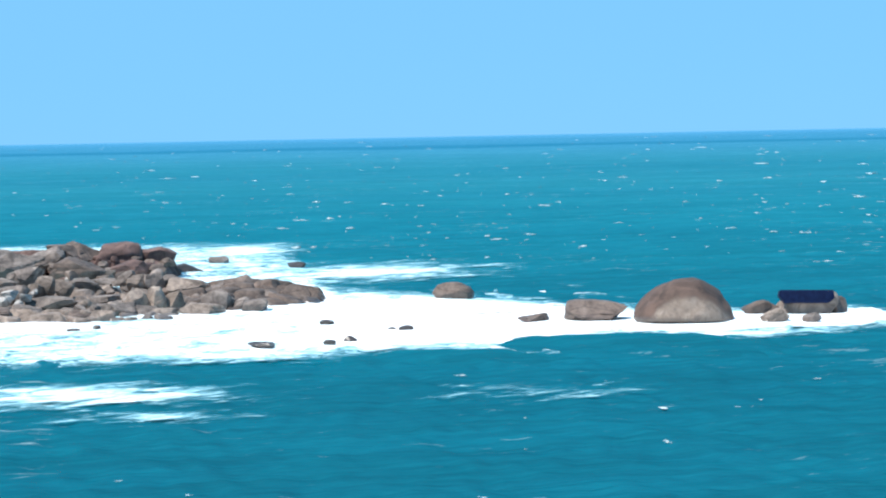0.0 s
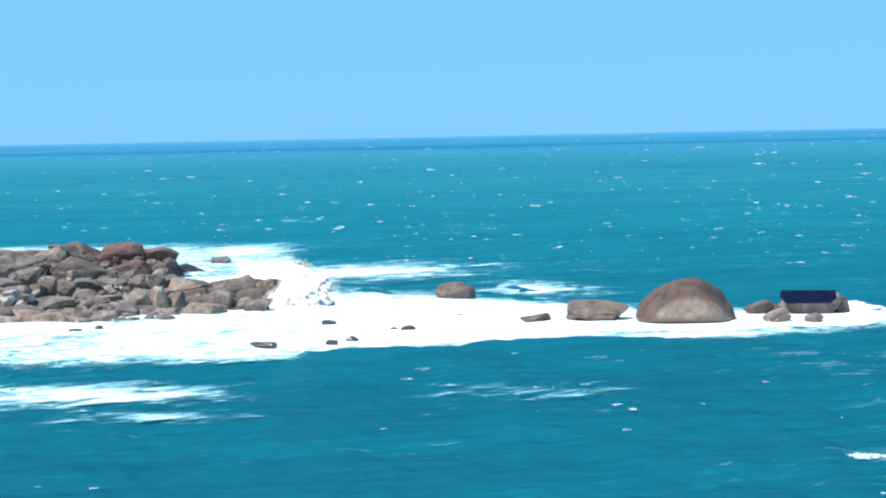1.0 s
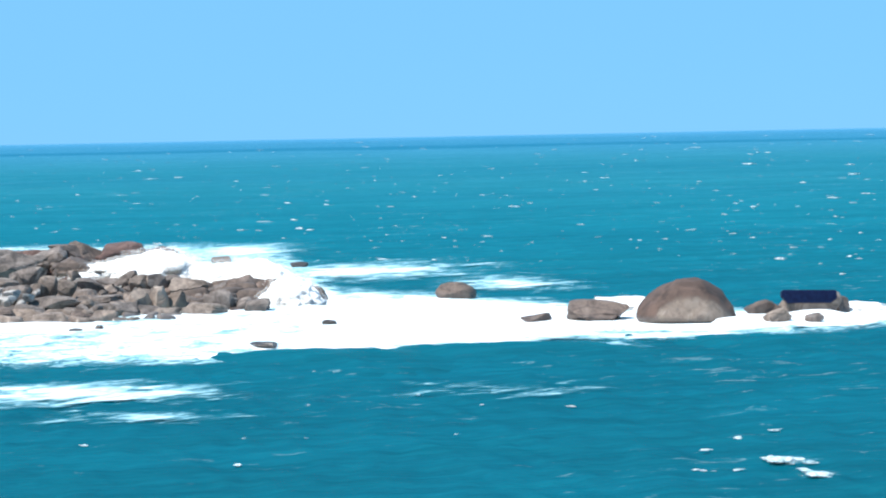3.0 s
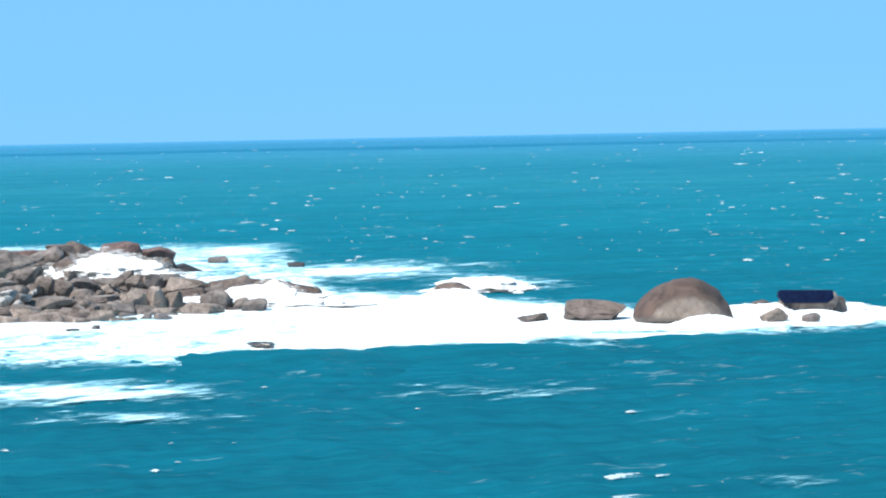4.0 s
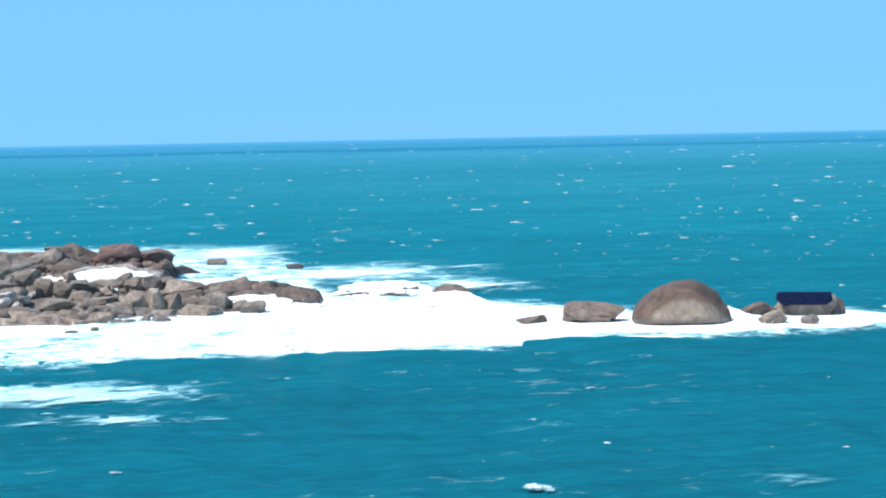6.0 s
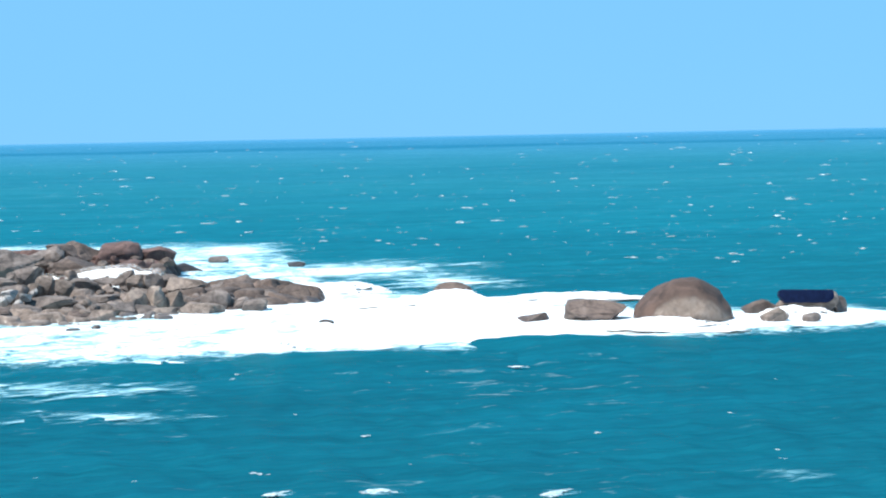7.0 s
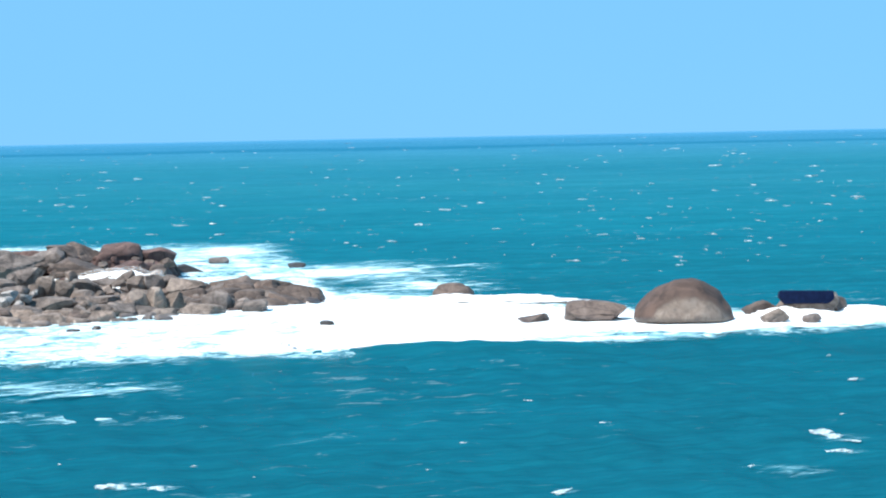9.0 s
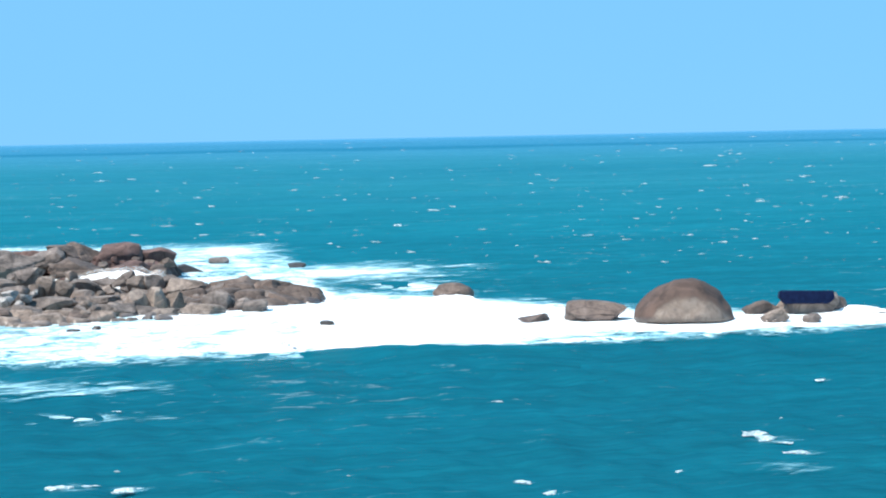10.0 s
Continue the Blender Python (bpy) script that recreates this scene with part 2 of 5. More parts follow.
def crest_material(name, least, grain):
    """Foam of a breaking crest: torn into specks, water between them; some crests are fresh, some nearly gone."""
    k = Nodes(name)
    n = k.noise(grain, 6.0, 0.7, None, 0.6)
    bent_up(k, 0.4)
    island = k.n.new("ShaderNodeNewGeometry").outputs["Random Per Island"]
    fresh = k.calc("FRACT", k.calc("ADD", k.chance(), k.calc("MULTIPLY", island, 0.6)))
    k.cover(k.calc("MULTIPLY", k.span(n, 0.30, 0.66), k.span(fresh, 0.1, 0.95, least, 1.0)))
    return k.done(k.ramp(n, (0.4, (0.55, 0.80, 0.85)), (0.6, (0.84, 0.94, 0.96))), 0.8)


CREST, CREST_FRESH = crest_material("crest_foam", 0.2, 2.3), crest_material("fresh_crest_foam", 0.6, 4.5)
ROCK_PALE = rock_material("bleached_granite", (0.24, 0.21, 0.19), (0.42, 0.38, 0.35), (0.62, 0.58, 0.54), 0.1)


# ---- building helpers ----
def mesh_of(name, bm, material, smooth=True):
    me = bpy.data.meshes.new(name)
    bm.to_mesh(me)
    bm.free()
    me.materials.append(material)
    if smooth:
        me.polygons.foreach_set("use_smooth", [True] * len(me.polygons))
    return me


def part(name, bm, material, parent, label=""):
    ob = new(name, mesh_of(name, bm, material))
    ob.parent = parent
    return tagged(ob, label)


def stone_bmesh(size, seed, block=2.6, cuts=7, rough=0.07, detail=4, sharp=0.42, under=0.0):
    """A weathered stone: a rounded block, planed by random cuts, with two scales of unevenness."""
    rnd = random.Random(seed)
    bm = bmesh.new()
    bmesh.ops.create_icosphere(bm, subdivisions=detail, radius=1.0)
    planes = []
    for _ in range(cuts):
        n = Vector((rnd.gauss(0, 1), rnd.gauss(0, 1), rnd.gauss(0, 0.8))).normalized()
        planes.append((n, rnd.uniform(0.5, 0.82)))
    off = Vector((rnd.uniform(-50, 50), rnd.uniform(-50, 50), rnd.uniform(-50, 50)))
    sx, sy, sz = size
    mean = (sx + sy + sz) / 3.0
    for v in bm.verts:
        c = v.co
        c /= (abs(c.x) ** block + abs(c.y) ** block + abs(c.z) ** block) ** (1.0 / block)
        for n, d in planes:
            over = c.dot(n) - d
            if over > 0.0:
                c -= n * over * 0.95
        r = rough * (noise.noise(c * 1.5 + off) + 0.7 * noise.noise(c * 3.7 + off) + 0.35 * noise.noise(c * 9.0 + off) - 0.9 * max(0.0, 0.16 - abs(noise.noise(c * 1.1 - off))) / 0.16)
        c += c.normalized() * r
    for v in bm.verts:  # weathered back at the foot, so that it overhangs
        v.co.x *= 1.0 + under * min(0.0, v.co.z)
        v.co.y *= 1.0 + 1.4 * under * min(0.0, v.co.z + 0.15)
    reach = [max(abs(v.co[i]) for v in bm.verts) for i in range(3)]
    for v in bm.verts:
        v.co = Vector((v.co.x * sx / reach[0], v.co.y * sy / reach[1], v.co.z * sz / reach[2]))
    bm.normal_update()
    for e in bm.edges:
        if len(e.link_faces) == 2 and e.calc_face_angle(0.0) > sharp:
            e.smooth = False
    return bm


def boulder(x, y, z, sx, sy, sz, seed, material, label, tilt=0.0, turn=0.0, block=2.6, cuts=7, rough=0.07, group="boulders of the reef", under=0.0):
    bm = stone_bmesh((sx, sy, sz), seed, block, cuts, rough, 4 if max(sx, sz) > 0.7 else 3, 0.42, under)
    ob = new("boulder", mesh_of("boulder", bm, material))
    ob.matrix_world = pose(x, y, z, 0, tilt, turn)
    return tagged(ob, label, "boulder", group)


# ---- the sea: one sheet to the horizon, its waves running with it ----
DRIFT = (-2.9, -0.9)
rng = np.random.default_rng(7)
WAVES = []
for i in range(30):
    length = 1.3 * 1.075 ** i
    heading = math.atan2(DRIFT[1], DRIFT[0]) + rng.normal(0, 0.5)
    WAVES.append((length, heading, rng.uniform(0, 6.283), 0.0085 * length ** 0.3 * rng.uniform(0.5, 1.2)))


def wave_height(x, y, spacing):
    h = np.zeros_like(x)
    for length, heading, phase, amp in WAVES:
        k = 2 * math.pi / length
        a = amp * np.clip((length / spacing - 2.5) / 3.0, 0.0, 1.0)
        s = np.sin(k * (x * math.cos(heading) + y * math.sin(heading)) + phase)
        h += a * (s + 0.35 * s * s - 0.17)
    return h


def grid_mesh(name, X, Y, Z, material, foam=None):
    rows, cols = X.shape
    me = bpy.data.meshes.new(name)
    co = np.stack([X, Y, Z], -1).reshape(-1, 3)
    idx = np.arange(rows * cols).reshape(rows, cols)
    quads = np.stack([idx[:-1, :-1], idx[:-1, 1:], idx[1:, 1:], idx[1:, :-1]], -1).reshape(-1, 4)
    if foam is not None:
        full = foam.reshape(-1)[quads].max(1) > -0.9
        quads = quads[full]
        used = np.unique(quads)
        remap = np.zeros(len(co), dtype=int)
        remap[used] = np.arange(len(used))
        co, quads, foam = co[used], remap[quads], foam.reshape(-1)[used]
    me.vertices.add(len(co))
    me.vertices.foreach_set("co", co.astype(np.float32).ravel())
    me.loops.add(len(quads) * 4)
    me.loops.foreach_set("vertex_index", quads.astype(np.int32).ravel())
    me.polygons.add(len(quads))
    me.polygons.foreach_set("loop_start", np.arange(0, len(quads) * 4, 4, dtype=np.int32))
    me.polygons.foreach_set("use_smooth", np.ones(len(quads), dtype=bool))
    me.update()
    if foam is not None:
        me.attributes.new("foam", "FLOAT", "POINT").data.foreach_set("value", foam.astype(np.float32))
    me.materials.append(material)
    return me


def build_sea():
    d = [54.0]
    while d[-1] < 4810.0:
        d.append(d[-1] + max(0.34, 0.0125 * (d[-1] - 120.0)))
    d = np.array([-5000.0] + d)
    u = np.linspace(0.0, 1.0, 440)
    X = np.zeros((len(d), 442))
    reach = np.maximum(d, 54.0)
    X[:, 1:-1] = -(0.25 * reach + 12.0)[:, None] + u[None, :] * (0.5 * reach + 60.0)[:, None]
    X[:, 0], X[:, -1] = -6000.0, 6000.0
    Y = np.repeat(d[:, None], 442, 1)
    spacing = np.maximum((0.5 * reach + 60.0) / 440.0, np.maximum(0.34, 0.0125 * (reach - 120.0)) * 0.6)
    Z = wave_height(X, Y, spacing[:, None])
    Z[0], Z[:, 0], Z[:, -1] = 0.0, 0.0, 0.0
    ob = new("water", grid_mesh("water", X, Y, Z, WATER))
    return tagged(ob, "teal windswept sea with small choppy waves to the horizon", "sea", kind="structure")


water = build_sea()


def pieces(pairs, v):
    xs, ys = zip(*pairs)
    return np.interp(v, xs, ys)


def lumps(X, Y, scale, seed):
    out = np.zeros_like(X)
    r = np.random.default_rng(seed)
    for i in range(14):
        length = scale * r.uniform(0.5, 2.2)
        a = r.uniform(0, 6.283)
        out += np.sin(6.283 / length * (X * math.cos(a) + Y * math.sin(a)) + r.uniform(0, 6.283)) * length / scale
    return out / 14.0


# ---- white water round the reef ----
NEAR_RIM = ((-0.2473, 107.3), (-0.2146, 108.2), (-0.1792, 108.4), (-0.1328, 109.4), (-0.0947, 111.1), (-0.062, 110.5), (-0.0238, 112.0), (0.0034, 112.8), (0.0224, 113.4), (0.0524, 116.4), (0.0688, 118.2), (0.0852, 118.6), (0.1124, 117.9), (0.1396, 118.7), (0.1805, 119.4), (0.205, 120.6), (0.2159, 123.1), (0.2322, 126.0))
FAR_RIM = ((-0.2453, 238.3), (-0.2127, 235.2), (-0.1449, 231.5), (-0.1231, 232.0), (-0.0988, 222.7), (-0.0798, 211.3), (-0.069, 198.8), (-0.0616, 173.5), (-0.0503, 161.9), (-0.0232, 158.3), (0.0175, 150.5), (0.0447, 146.4), (0.0854, 140.2), (0.1398, 137.1), (0.1724, 135.7), (0.1942, 136.7), (0.216, 133.1), (0.2323, 131.0))


def surf_foam():
    u = np.linspace(-0.232, 0.232, 620)
    near, far = pieces(NEAR_RIM, u), pieces(FAR_RIM, u)
    v = np.linspace(-0.1, 1.1, 220)
    D = near[None, :] * (1 - v[:, None]) + far[None, :] * v[:, None]
    X = u[None, :] * D
    skirt = np.interp(u, (-0.23, -0.1, 0.02, 0.2), (14.0, 9.0, 6.5, 5.5))
    inside = np.minimum((D - near[None, :]) / skirt[None, :], (far[None, :] - D) / np.interp(u, (-0.2, -0.12, -0.07, 0.0, 0.2), (20.0, 34.0, 30.0, 12.0, 8.0))[None, :])
    foam = np.clip(inside * 1.25 + 0.12, -1.0, np.interp(u, (-0.2, -0.06, 0.0), (0.6, 0.85, 1.35))[None, :])
    foam = np.where(D > 156.0, np.minimum(foam, np.interp(D, (156.0, 166.0, 200.0), (1.2, 0.62, 0.5))), foam)
    body = np.clip(inside / 1.2, 0.0, 1.0)
    Z = 0.06 + 0.22 * body + (0.05 * lumps(X, D, 2.2, 3) + 0.12 * lumps(X, D, 7.0, 4)) * (0.1 + 0.9 * body)
    ob = new("surf_foam", grid_mesh("surf_foam", X, D, Z, FOAM, foam))
    return tagged(ob, "broad sheet of churning white surf round the rocks", "foam", kind="stuff")


surf = surf_foam()


def foam_patch(x, y, half_x, half_y, material, label, seed, z=0.15, thick=1.0, turn=0.0):
    """A raft of thin foam that lies on the water: densest in streaks along its middle."""
    X, Y = np.meshgrid(np.linspace(-half_x, half_x, 90), np.linspace(-half_y, half_y, 60))
    r = np.sqrt((X / half_x) ** 2 + (Y / half_y) ** 2)
    foam = np.clip((1.0 - r) * 1.5 * thick + 0.35 * lumps(X, Y, half_y, seed) * thick - 0.15, -1.0, 1.3)
    Z = 0.03 * lumps(X, Y, 1.8, seed + 1)
    ob = new("foam_patch", grid_mesh("foam_patch", X, Y, Z, material, foam))
    ob.matrix_world = pose(x, y, z, 0, 0, turn)
    return tagged(ob, label, "foam", kind="stuff")


def surf_tongue(seed, half_x, half_y):
    ob = foam_patch(0, 0, half_x, half_y, FOAM, "tongue of white foam sliding along the edge of the surf", seed, thick=0.8)
    ob.name = "foam_tongue"
    return ob


# ---- the reef ----
def rock_ledge(x0, x1, front, rear, crest, size, seed, material, label, stretch=1.3, uneven=0.16, lean=0.18):
    """Fractured bedrock between the boulders: a sloping shelf broken into tilted blocks with clefts between them."""
    r = np.random.default_rng(seed)
    X, Y = np.meshgrid(np.arange(x0, x1, 0.13), np.arange(min(p[1] for p in front) - 1.0, max(p[1] for p in rear) + 1.0, 0.17))
    count = int((x1 - x0) * (Y.max() - Y.min()) / size ** 2)
    cx, cy = r.uniform(x0, x1, count), r.uniform(Y.min(), Y.max(), count)
    lift, sx, sy = r.normal(0, uneven * size, count), r.normal(0, lean, count), r.normal(-0.05, lean, count)
    near, second, pick = np.full(X.shape, 1e9), np.full(X.shape, 1e9), np.zeros(X.shape, dtype=int)
    wx, wy = X + 0.25 * size * lumps(X, Y, 1.5 * size, seed), Y + 0.25 * size * lumps(X, Y, 1.5 * size, seed + 1)
    for i in range(count):
        d = np.hypot((wx - cx[i]) / stretch, (wy - cy[i]) * 0.9)
        closer = d < near
        second = np.where(closer, near, np.minimum(second, d))
        pick = np.where(closer, i, pick)
        near = np.minimum(near, d)
    yf, yb = pieces(front, X), pieces(rear, X)
    v = (Y - yf) / (yb - yf)
    Z = pieces(crest, X) * np.interp(v, (-0.1, 0.0, 0.25, 0.78, 0.92, 1.1), (-0.8, 0.0, 0.5, 1.0, 0.7, -0.9))
    block = lift[pick] + sx[pick] * (wx - cx[pick]) + sy[pick] * (wy - cy[pick]) - 0.12 / size * near ** 2
    cleft = np.clip(1.0 - (second - near) / (0.2 * size), 0.0, 1.0) ** 1.5
    Z = Z + block - 0.75 * size * cleft + 0.05 * lumps(X, Y, 0.9, seed + 2)
    ends = np.clip(np.minimum(X - x0, x1 - X) / 1.5, 0.0, 1.0)
    Z = Z * ends - 0.8 * (1.0 - ends)
    inside = np.where((Z > -0.7) & (v > -0.12) & (v < 1.12), 0.0, -1.0)
    ob = new("rock_ledge", grid_mesh("rock_ledge", X, Y, Z, material, inside))
    return tagged(ob, label, "rock ledge", kind="structure")


rock_ledge(-41.0, -13.5, ((-41, 131.5), (-22, 131.5), (-16, 134.5), (-13.5, 136.0)), ((-41, 156.0), (-20, 155.0), (-13.5, 153.0)),
           ((-41, 1.25), (-26, 1.15), (-19, 0.9), (-13.5, 0.85)), 1.2, 301, ROCK_GREY, "fractured grey granite bedrock under the heap of boulders")
rock_ledge(-20.0, -7.4, ((-20, 136.0), (-13, 138.0), (-9, 142.5), (-7.4, 145.0)), ((-20, 154.0), (-12, 153.0), (-7.4, 150.5)),
           ((-20, 1.3), (-14, 1.85), (-11, 1.45), (-9, 1.0), (-7.4, 0.5)), 1.7, 311, ROCK_BROWN, "long brown granite slab that slopes into the surf", 1.8, 0.06, 0.08)
rock_ledge(-33.5, -21.3, ((-33.5, 127.6), (-25, 127.8), (-21.3, 129.4)), ((-33.5, 137.0), (-21.3, 136.5)),
           ((-33.5, 1.15), (-25, 1.0), (-21.3, 0.75)), 1.5, 321, ROCK_TAN, "low tan granite shelf at the water's edge", 2.2, 0.06, 0.06)
rock_ledge(-43.0, -21.5, ((-43, 160.0), (-30, 164.0), (-21.5, 169.0)), ((-43, 179.0), (-26, 179.0), (-21.5, 178.0)),
           ((-43, 3.0), (-36, 2.9), (-30, 2.7), (-25, 2.45), (-23, 1.6), (-21.5, 0.6)), 2.0, 305, ROCK_RED, "fractured reddish granite bedrock of the reef ridge", 1.6, 0.12, 0.14)
# back ridge
boulder(-35.14, 165.00, 2.58, 2.25, 2.01, 1.05, 101, ROCK_GREY, "weathered grey granite boulder piled on the reef ridge", 8, 12, 3.2, 10, group="boulders of the ridge", under=0.15)
boulder(-33.30, 159.00, 2.26, 2.82, 2.27, 1.06, 102, ROCK_GREY, "weathered grey granite boulder piled on the reef ridge", -14, -1, 3.4, 10, group="boulders of the ridge", under=0.15)
boulder(-31.08, 154.00, 1.92, 1.50, 1.34, 0.79, 103, ROCK_GREY, "weathered grey granite boulder piled on the reef ridge", -8, -14, 3.1, 10, group="boulders of the ridge", under=0.15)
boulder(-31.90, 168.00, 2.24, 2.04, 1.82, 1.07, 104, ROCK_GREY, "weathered grey granite boulder piled on the reef ridge", -6, 23, 3.2, 11, group="boulders of the ridge", under=0.15)
boulder(-31.29, 172.00, 2.64, 1.88, 1.68, 0.78, 105, ROCK_BROWN, "brown granite boulder piled on the reef ridge", 6, 10, 3.4, 12, group="boulders of the ridge", under=0.15)
boulder(-29.84, 173.00, 2.24, 2.05, 1.83, 1.18, 106, ROCK_BROWN, "brown granite boulder piled on the reef ridge", 6, -3, 3.2, 12, group="boulders of the ridge", under=0.15)
boulder(-29.54, 165.00, 1.64, 2.98, 2.13, 1.13, 107, ROCK_BROWN, "brown granite boulder piled on the reef ridge", 0, -16, 3.2, 12, group="boulders of the ridge", under=0.15)
boulder(-27.66, 174.00, 1.64, 2.59, 2.08, 1.59, 108, ROCK_RED, "reddish brown stained granite boulder piled on the reef ridge", -10, 21, 3.1, 11, group="boulders of the ridge", under=0.15)
boulder(-24.60, 175.00, 1.33, 2.23, 1.79, 1.59, 109, ROCK_RED, "reddish brown stained granite boulder piled on the reef ridge", 10, 8, 3.2, 11, group="boulders of the ridge", under=0.15)
boulder(-25.46, 169.00, 1.20, 2.82, 2.02, 1.26, 110, ROCK_RED, "reddish brown stained granite boulder piled on the reef ridge", 0, -5, 3.2, 12, group="boulders of the ridge", under=0.15)
boulder(-23.98, 178.00, 2.00, 1.08, 0.87, 0.65, 111, ROCK_BROWN, "brown granite boulder piled on the reef ridge", 14, -18, 3.2, 10, group="boulders of the ridge", under=0.15)
boulder(-22.61, 179.88, 0.44, 1.97, 1.05, 0.71, 112, ROCK_WET, "wet dark low rock piled on the reef ridge", 4, 19, 3, 10, group="boulders of the ridge", under=0.15)
boulder(-20.75, 193.73, 0.38, 1.12, 0.80, 0.47, 113, ROCK_GREY, "weathered grey granite boulder piled on the reef ridge", 0, 6, 3, 9, group="boulders of the ridge", under=0.15)
# front heap
boulder(-32.43, 150.00, 1.44, 1.57, 1.40, 0.73, 116, ROCK_TAN, "pale tan granite boulder in the heap above the surf", 6, 17, 3.2, 11, group="boulders of the heap", under=0.35)
boulder(-27.83, 146.00, 1.47, 0.89, 0.79, 1.04, 117, ROCK_TAN, "pale tan granite boulder in the heap above the surf", 4, 4, 3.6, 10, group="boulders of the heap", under=0.35)
boulder(-26.50, 144.50, 1.52, 0.90, 0.80, 0.99, 118, ROCK_TAN, "pale tan granite boulder in the heap above the surf", 0, -9, 3, 8, group="boulders of the heap", under=0.35)
boulder(-26.85, 150.00, 2.03, 0.55, 0.49, 0.59, 119, ROCK_TAN, "pale tan granite boulder in the heap above the surf", -6, -22, 3.2, 11, group="boulders of the heap", under=0.35)
boulder(-29.72, 143.00, 1.13, 1.17, 1.05, 1.04, 120, ROCK_GREY, "weathered grey granite boulder in the heap above the surf", 10, 15, 3.1, 10, group="boulders of the heap", under=0.35)
boulder(-28.68, 145.00, 0.99, 0.88, 0.79, 1.01, 121, ROCK_TAN, "pale tan granite boulder in the heap above the surf", -6, 2, 3.2, 11, group="boulders of the heap", under=0.35)
boulder(-26.49, 141.00, 0.73, 1.84, 1.32, 0.64, 122, ROCK_GREY, "weathered grey granite boulder in the heap above the surf", 0, -11, 3.1, 11, group="boulders of the heap", under=0.35)
boulder(-28.58, 133.60, 0.31, 1.22, 0.87, 0.95, 123, ROCK_BROWN, "brown granite boulder in the heap above the surf", 0, -24, 4, 7, group="boulders of the heap", under=0.35)
boulder(-25.75, 133.60, 0.20, 2.43, 1.09, 0.89, 124, ROCK_TAN, "pale tan granite boulder in the heap above the surf", 1, 13, 4.6, 6, group="boulders of the heap", under=0.35)
boulder(-23.48, 133.70, 0.17, 1.01, 0.72, 0.91, 125, ROCK_BROWN, "brown granite boulder in the heap above the surf", 2, 0, 4, 8, group="boulders of the heap", under=0.35)
boulder(-22.22, 133.60, 0.12, 1.10, 0.78, 0.87, 126, ROCK_TAN, "pale tan granite boulder in the heap above the surf", -2, -13, 4, 8, group="boulders of the heap", under=0.35)
boulder(-25.32, 148.00, 1.21, 1.26, 1.12, 0.90, 127, ROCK_GREY, "weathered grey granite boulder in the heap above the surf", 0, 24, 3.4, 12, group="boulders of the heap", under=0.35)
boulder(-25.00, 151.00, 1.26, 1.28, 1.15, 0.87, 128, ROCK_GREY, "weathered grey granite boulder in the heap above the surf", 6, 11, 3.4, 12, group="boulders of the heap", under=0.35)
boulder(-23.96, 145.00, 0.66, 2.20, 1.38, 0.57, 129, ROCK_GREY, "weathered grey granite boulder in the heap above the surf", -7, -2, 3.6, 11, group="boulders of the heap", under=0.35)
boulder(-23.88, 140.50, 0.45, 0.64, 0.57, 0.60, 130, ROCK_TAN, "pale tan granite boulder in the heap above the surf", 8, -15, 3.3, 12, group="boulders of the heap", under=0.35)
boulder(-23.15, 140.00, 0.48, 0.60, 0.53, 0.60, 131, ROCK_GREY, "weathered grey granite boulder in the heap above the surf", -8, 22, 3.3, 12, group="boulders of the heap", under=0.35)
boulder(-21.39, 137.50, 0.51, 1.50, 1.34, 0.84, 132, ROCK_GREY, "weathered grey granite boulder in the heap above the surf", 12, 9, 3, 9, group="boulders of the heap", under=0.35)
boulder(-20.67, 139.50, 0.78, 0.97, 0.87, 1.10, 133, ROCK_TAN, "pale tan granite boulder in the heap above the surf", 18, -4, 3, 9, group="boulders of the heap", under=0.35)
boulder(-23.03, 150.00, 1.71, 1.00, 0.89, 0.50, 134, ROCK_GREY, "weathered grey granite boulder in the heap above the surf", -28, -17, 3.8, 10, group="boulders of the heap", under=0.35)
boulder(-21.84, 148.50, 1.55, 0.90, 0.81, 0.77, 135, ROCK_TAN, "pale tan granite boulder in the heap above the surf", 8, 20, 3.2, 11, group="boulders of the heap", under=0.35)
boulder(-20.67, 148.50, 1.53, 0.86, 0.76, 0.77, 136, ROCK_GREY, "weathered grey granite boulder in the heap above the surf", 4, 7, 3.4, 11, group="boulders of the heap", under=0.35)
boulder(-19.33, 140.00, 0.71, 0.94, 0.84, 1.28, 137, ROCK_TAN, "pale tan granite boulder in the heap above the surf", 8, -6, 3.6, 11, group="boulders of the heap", under=0.35)
boulder(-18.37, 140.50, 0.57, 0.90, 0.80, 1.19, 138, ROCK_TAN, "pale tan granite boulder in the heap above the surf", -4, -19, 3.6, 11, group="boulders of the heap", under=0.35)
boulder(-20.08, 151.00, 1.17, 0.83, 0.74, 0.87, 139, ROCK_GREY, "weathered grey granite boulder in the heap above the surf", 0, 18, 3.4, 11, group="boulders of the heap", under=0.35)
boulder(-18.18, 147.50, 1.09, 1.52, 1.36, 0.87, 140, ROCK_TAN, "pale tan granite boulder in the heap above the surf", 8, 5, 3.2, 9, group="boulders of the heap", under=0.35)
boulder(-16.16, 137.80, 0.27, 1.63, 1.17, 0.71, 141, ROCK_TAN, "pale tan granite boulder in the heap above the surf", 4, -8, 3.1, 9, group="boulders of the heap", under=0.35)
boulder(-17.69, 143.00, 0.51, 1.00, 0.89, 0.61, 142, ROCK_GREY, "weathered grey granite boulder in the heap above the surf", 12, -21, 3.4, 11, group="boulders of the heap", under=0.35)
boulder(-16.29, 150.00, 0.76, 1.73, 1.55, 0.87, 143, ROCK_GREY, "weathered grey granite boulder in the heap above the surf", -4, 16, 3.4, 11, group="boulders of the heap", under=0.35)
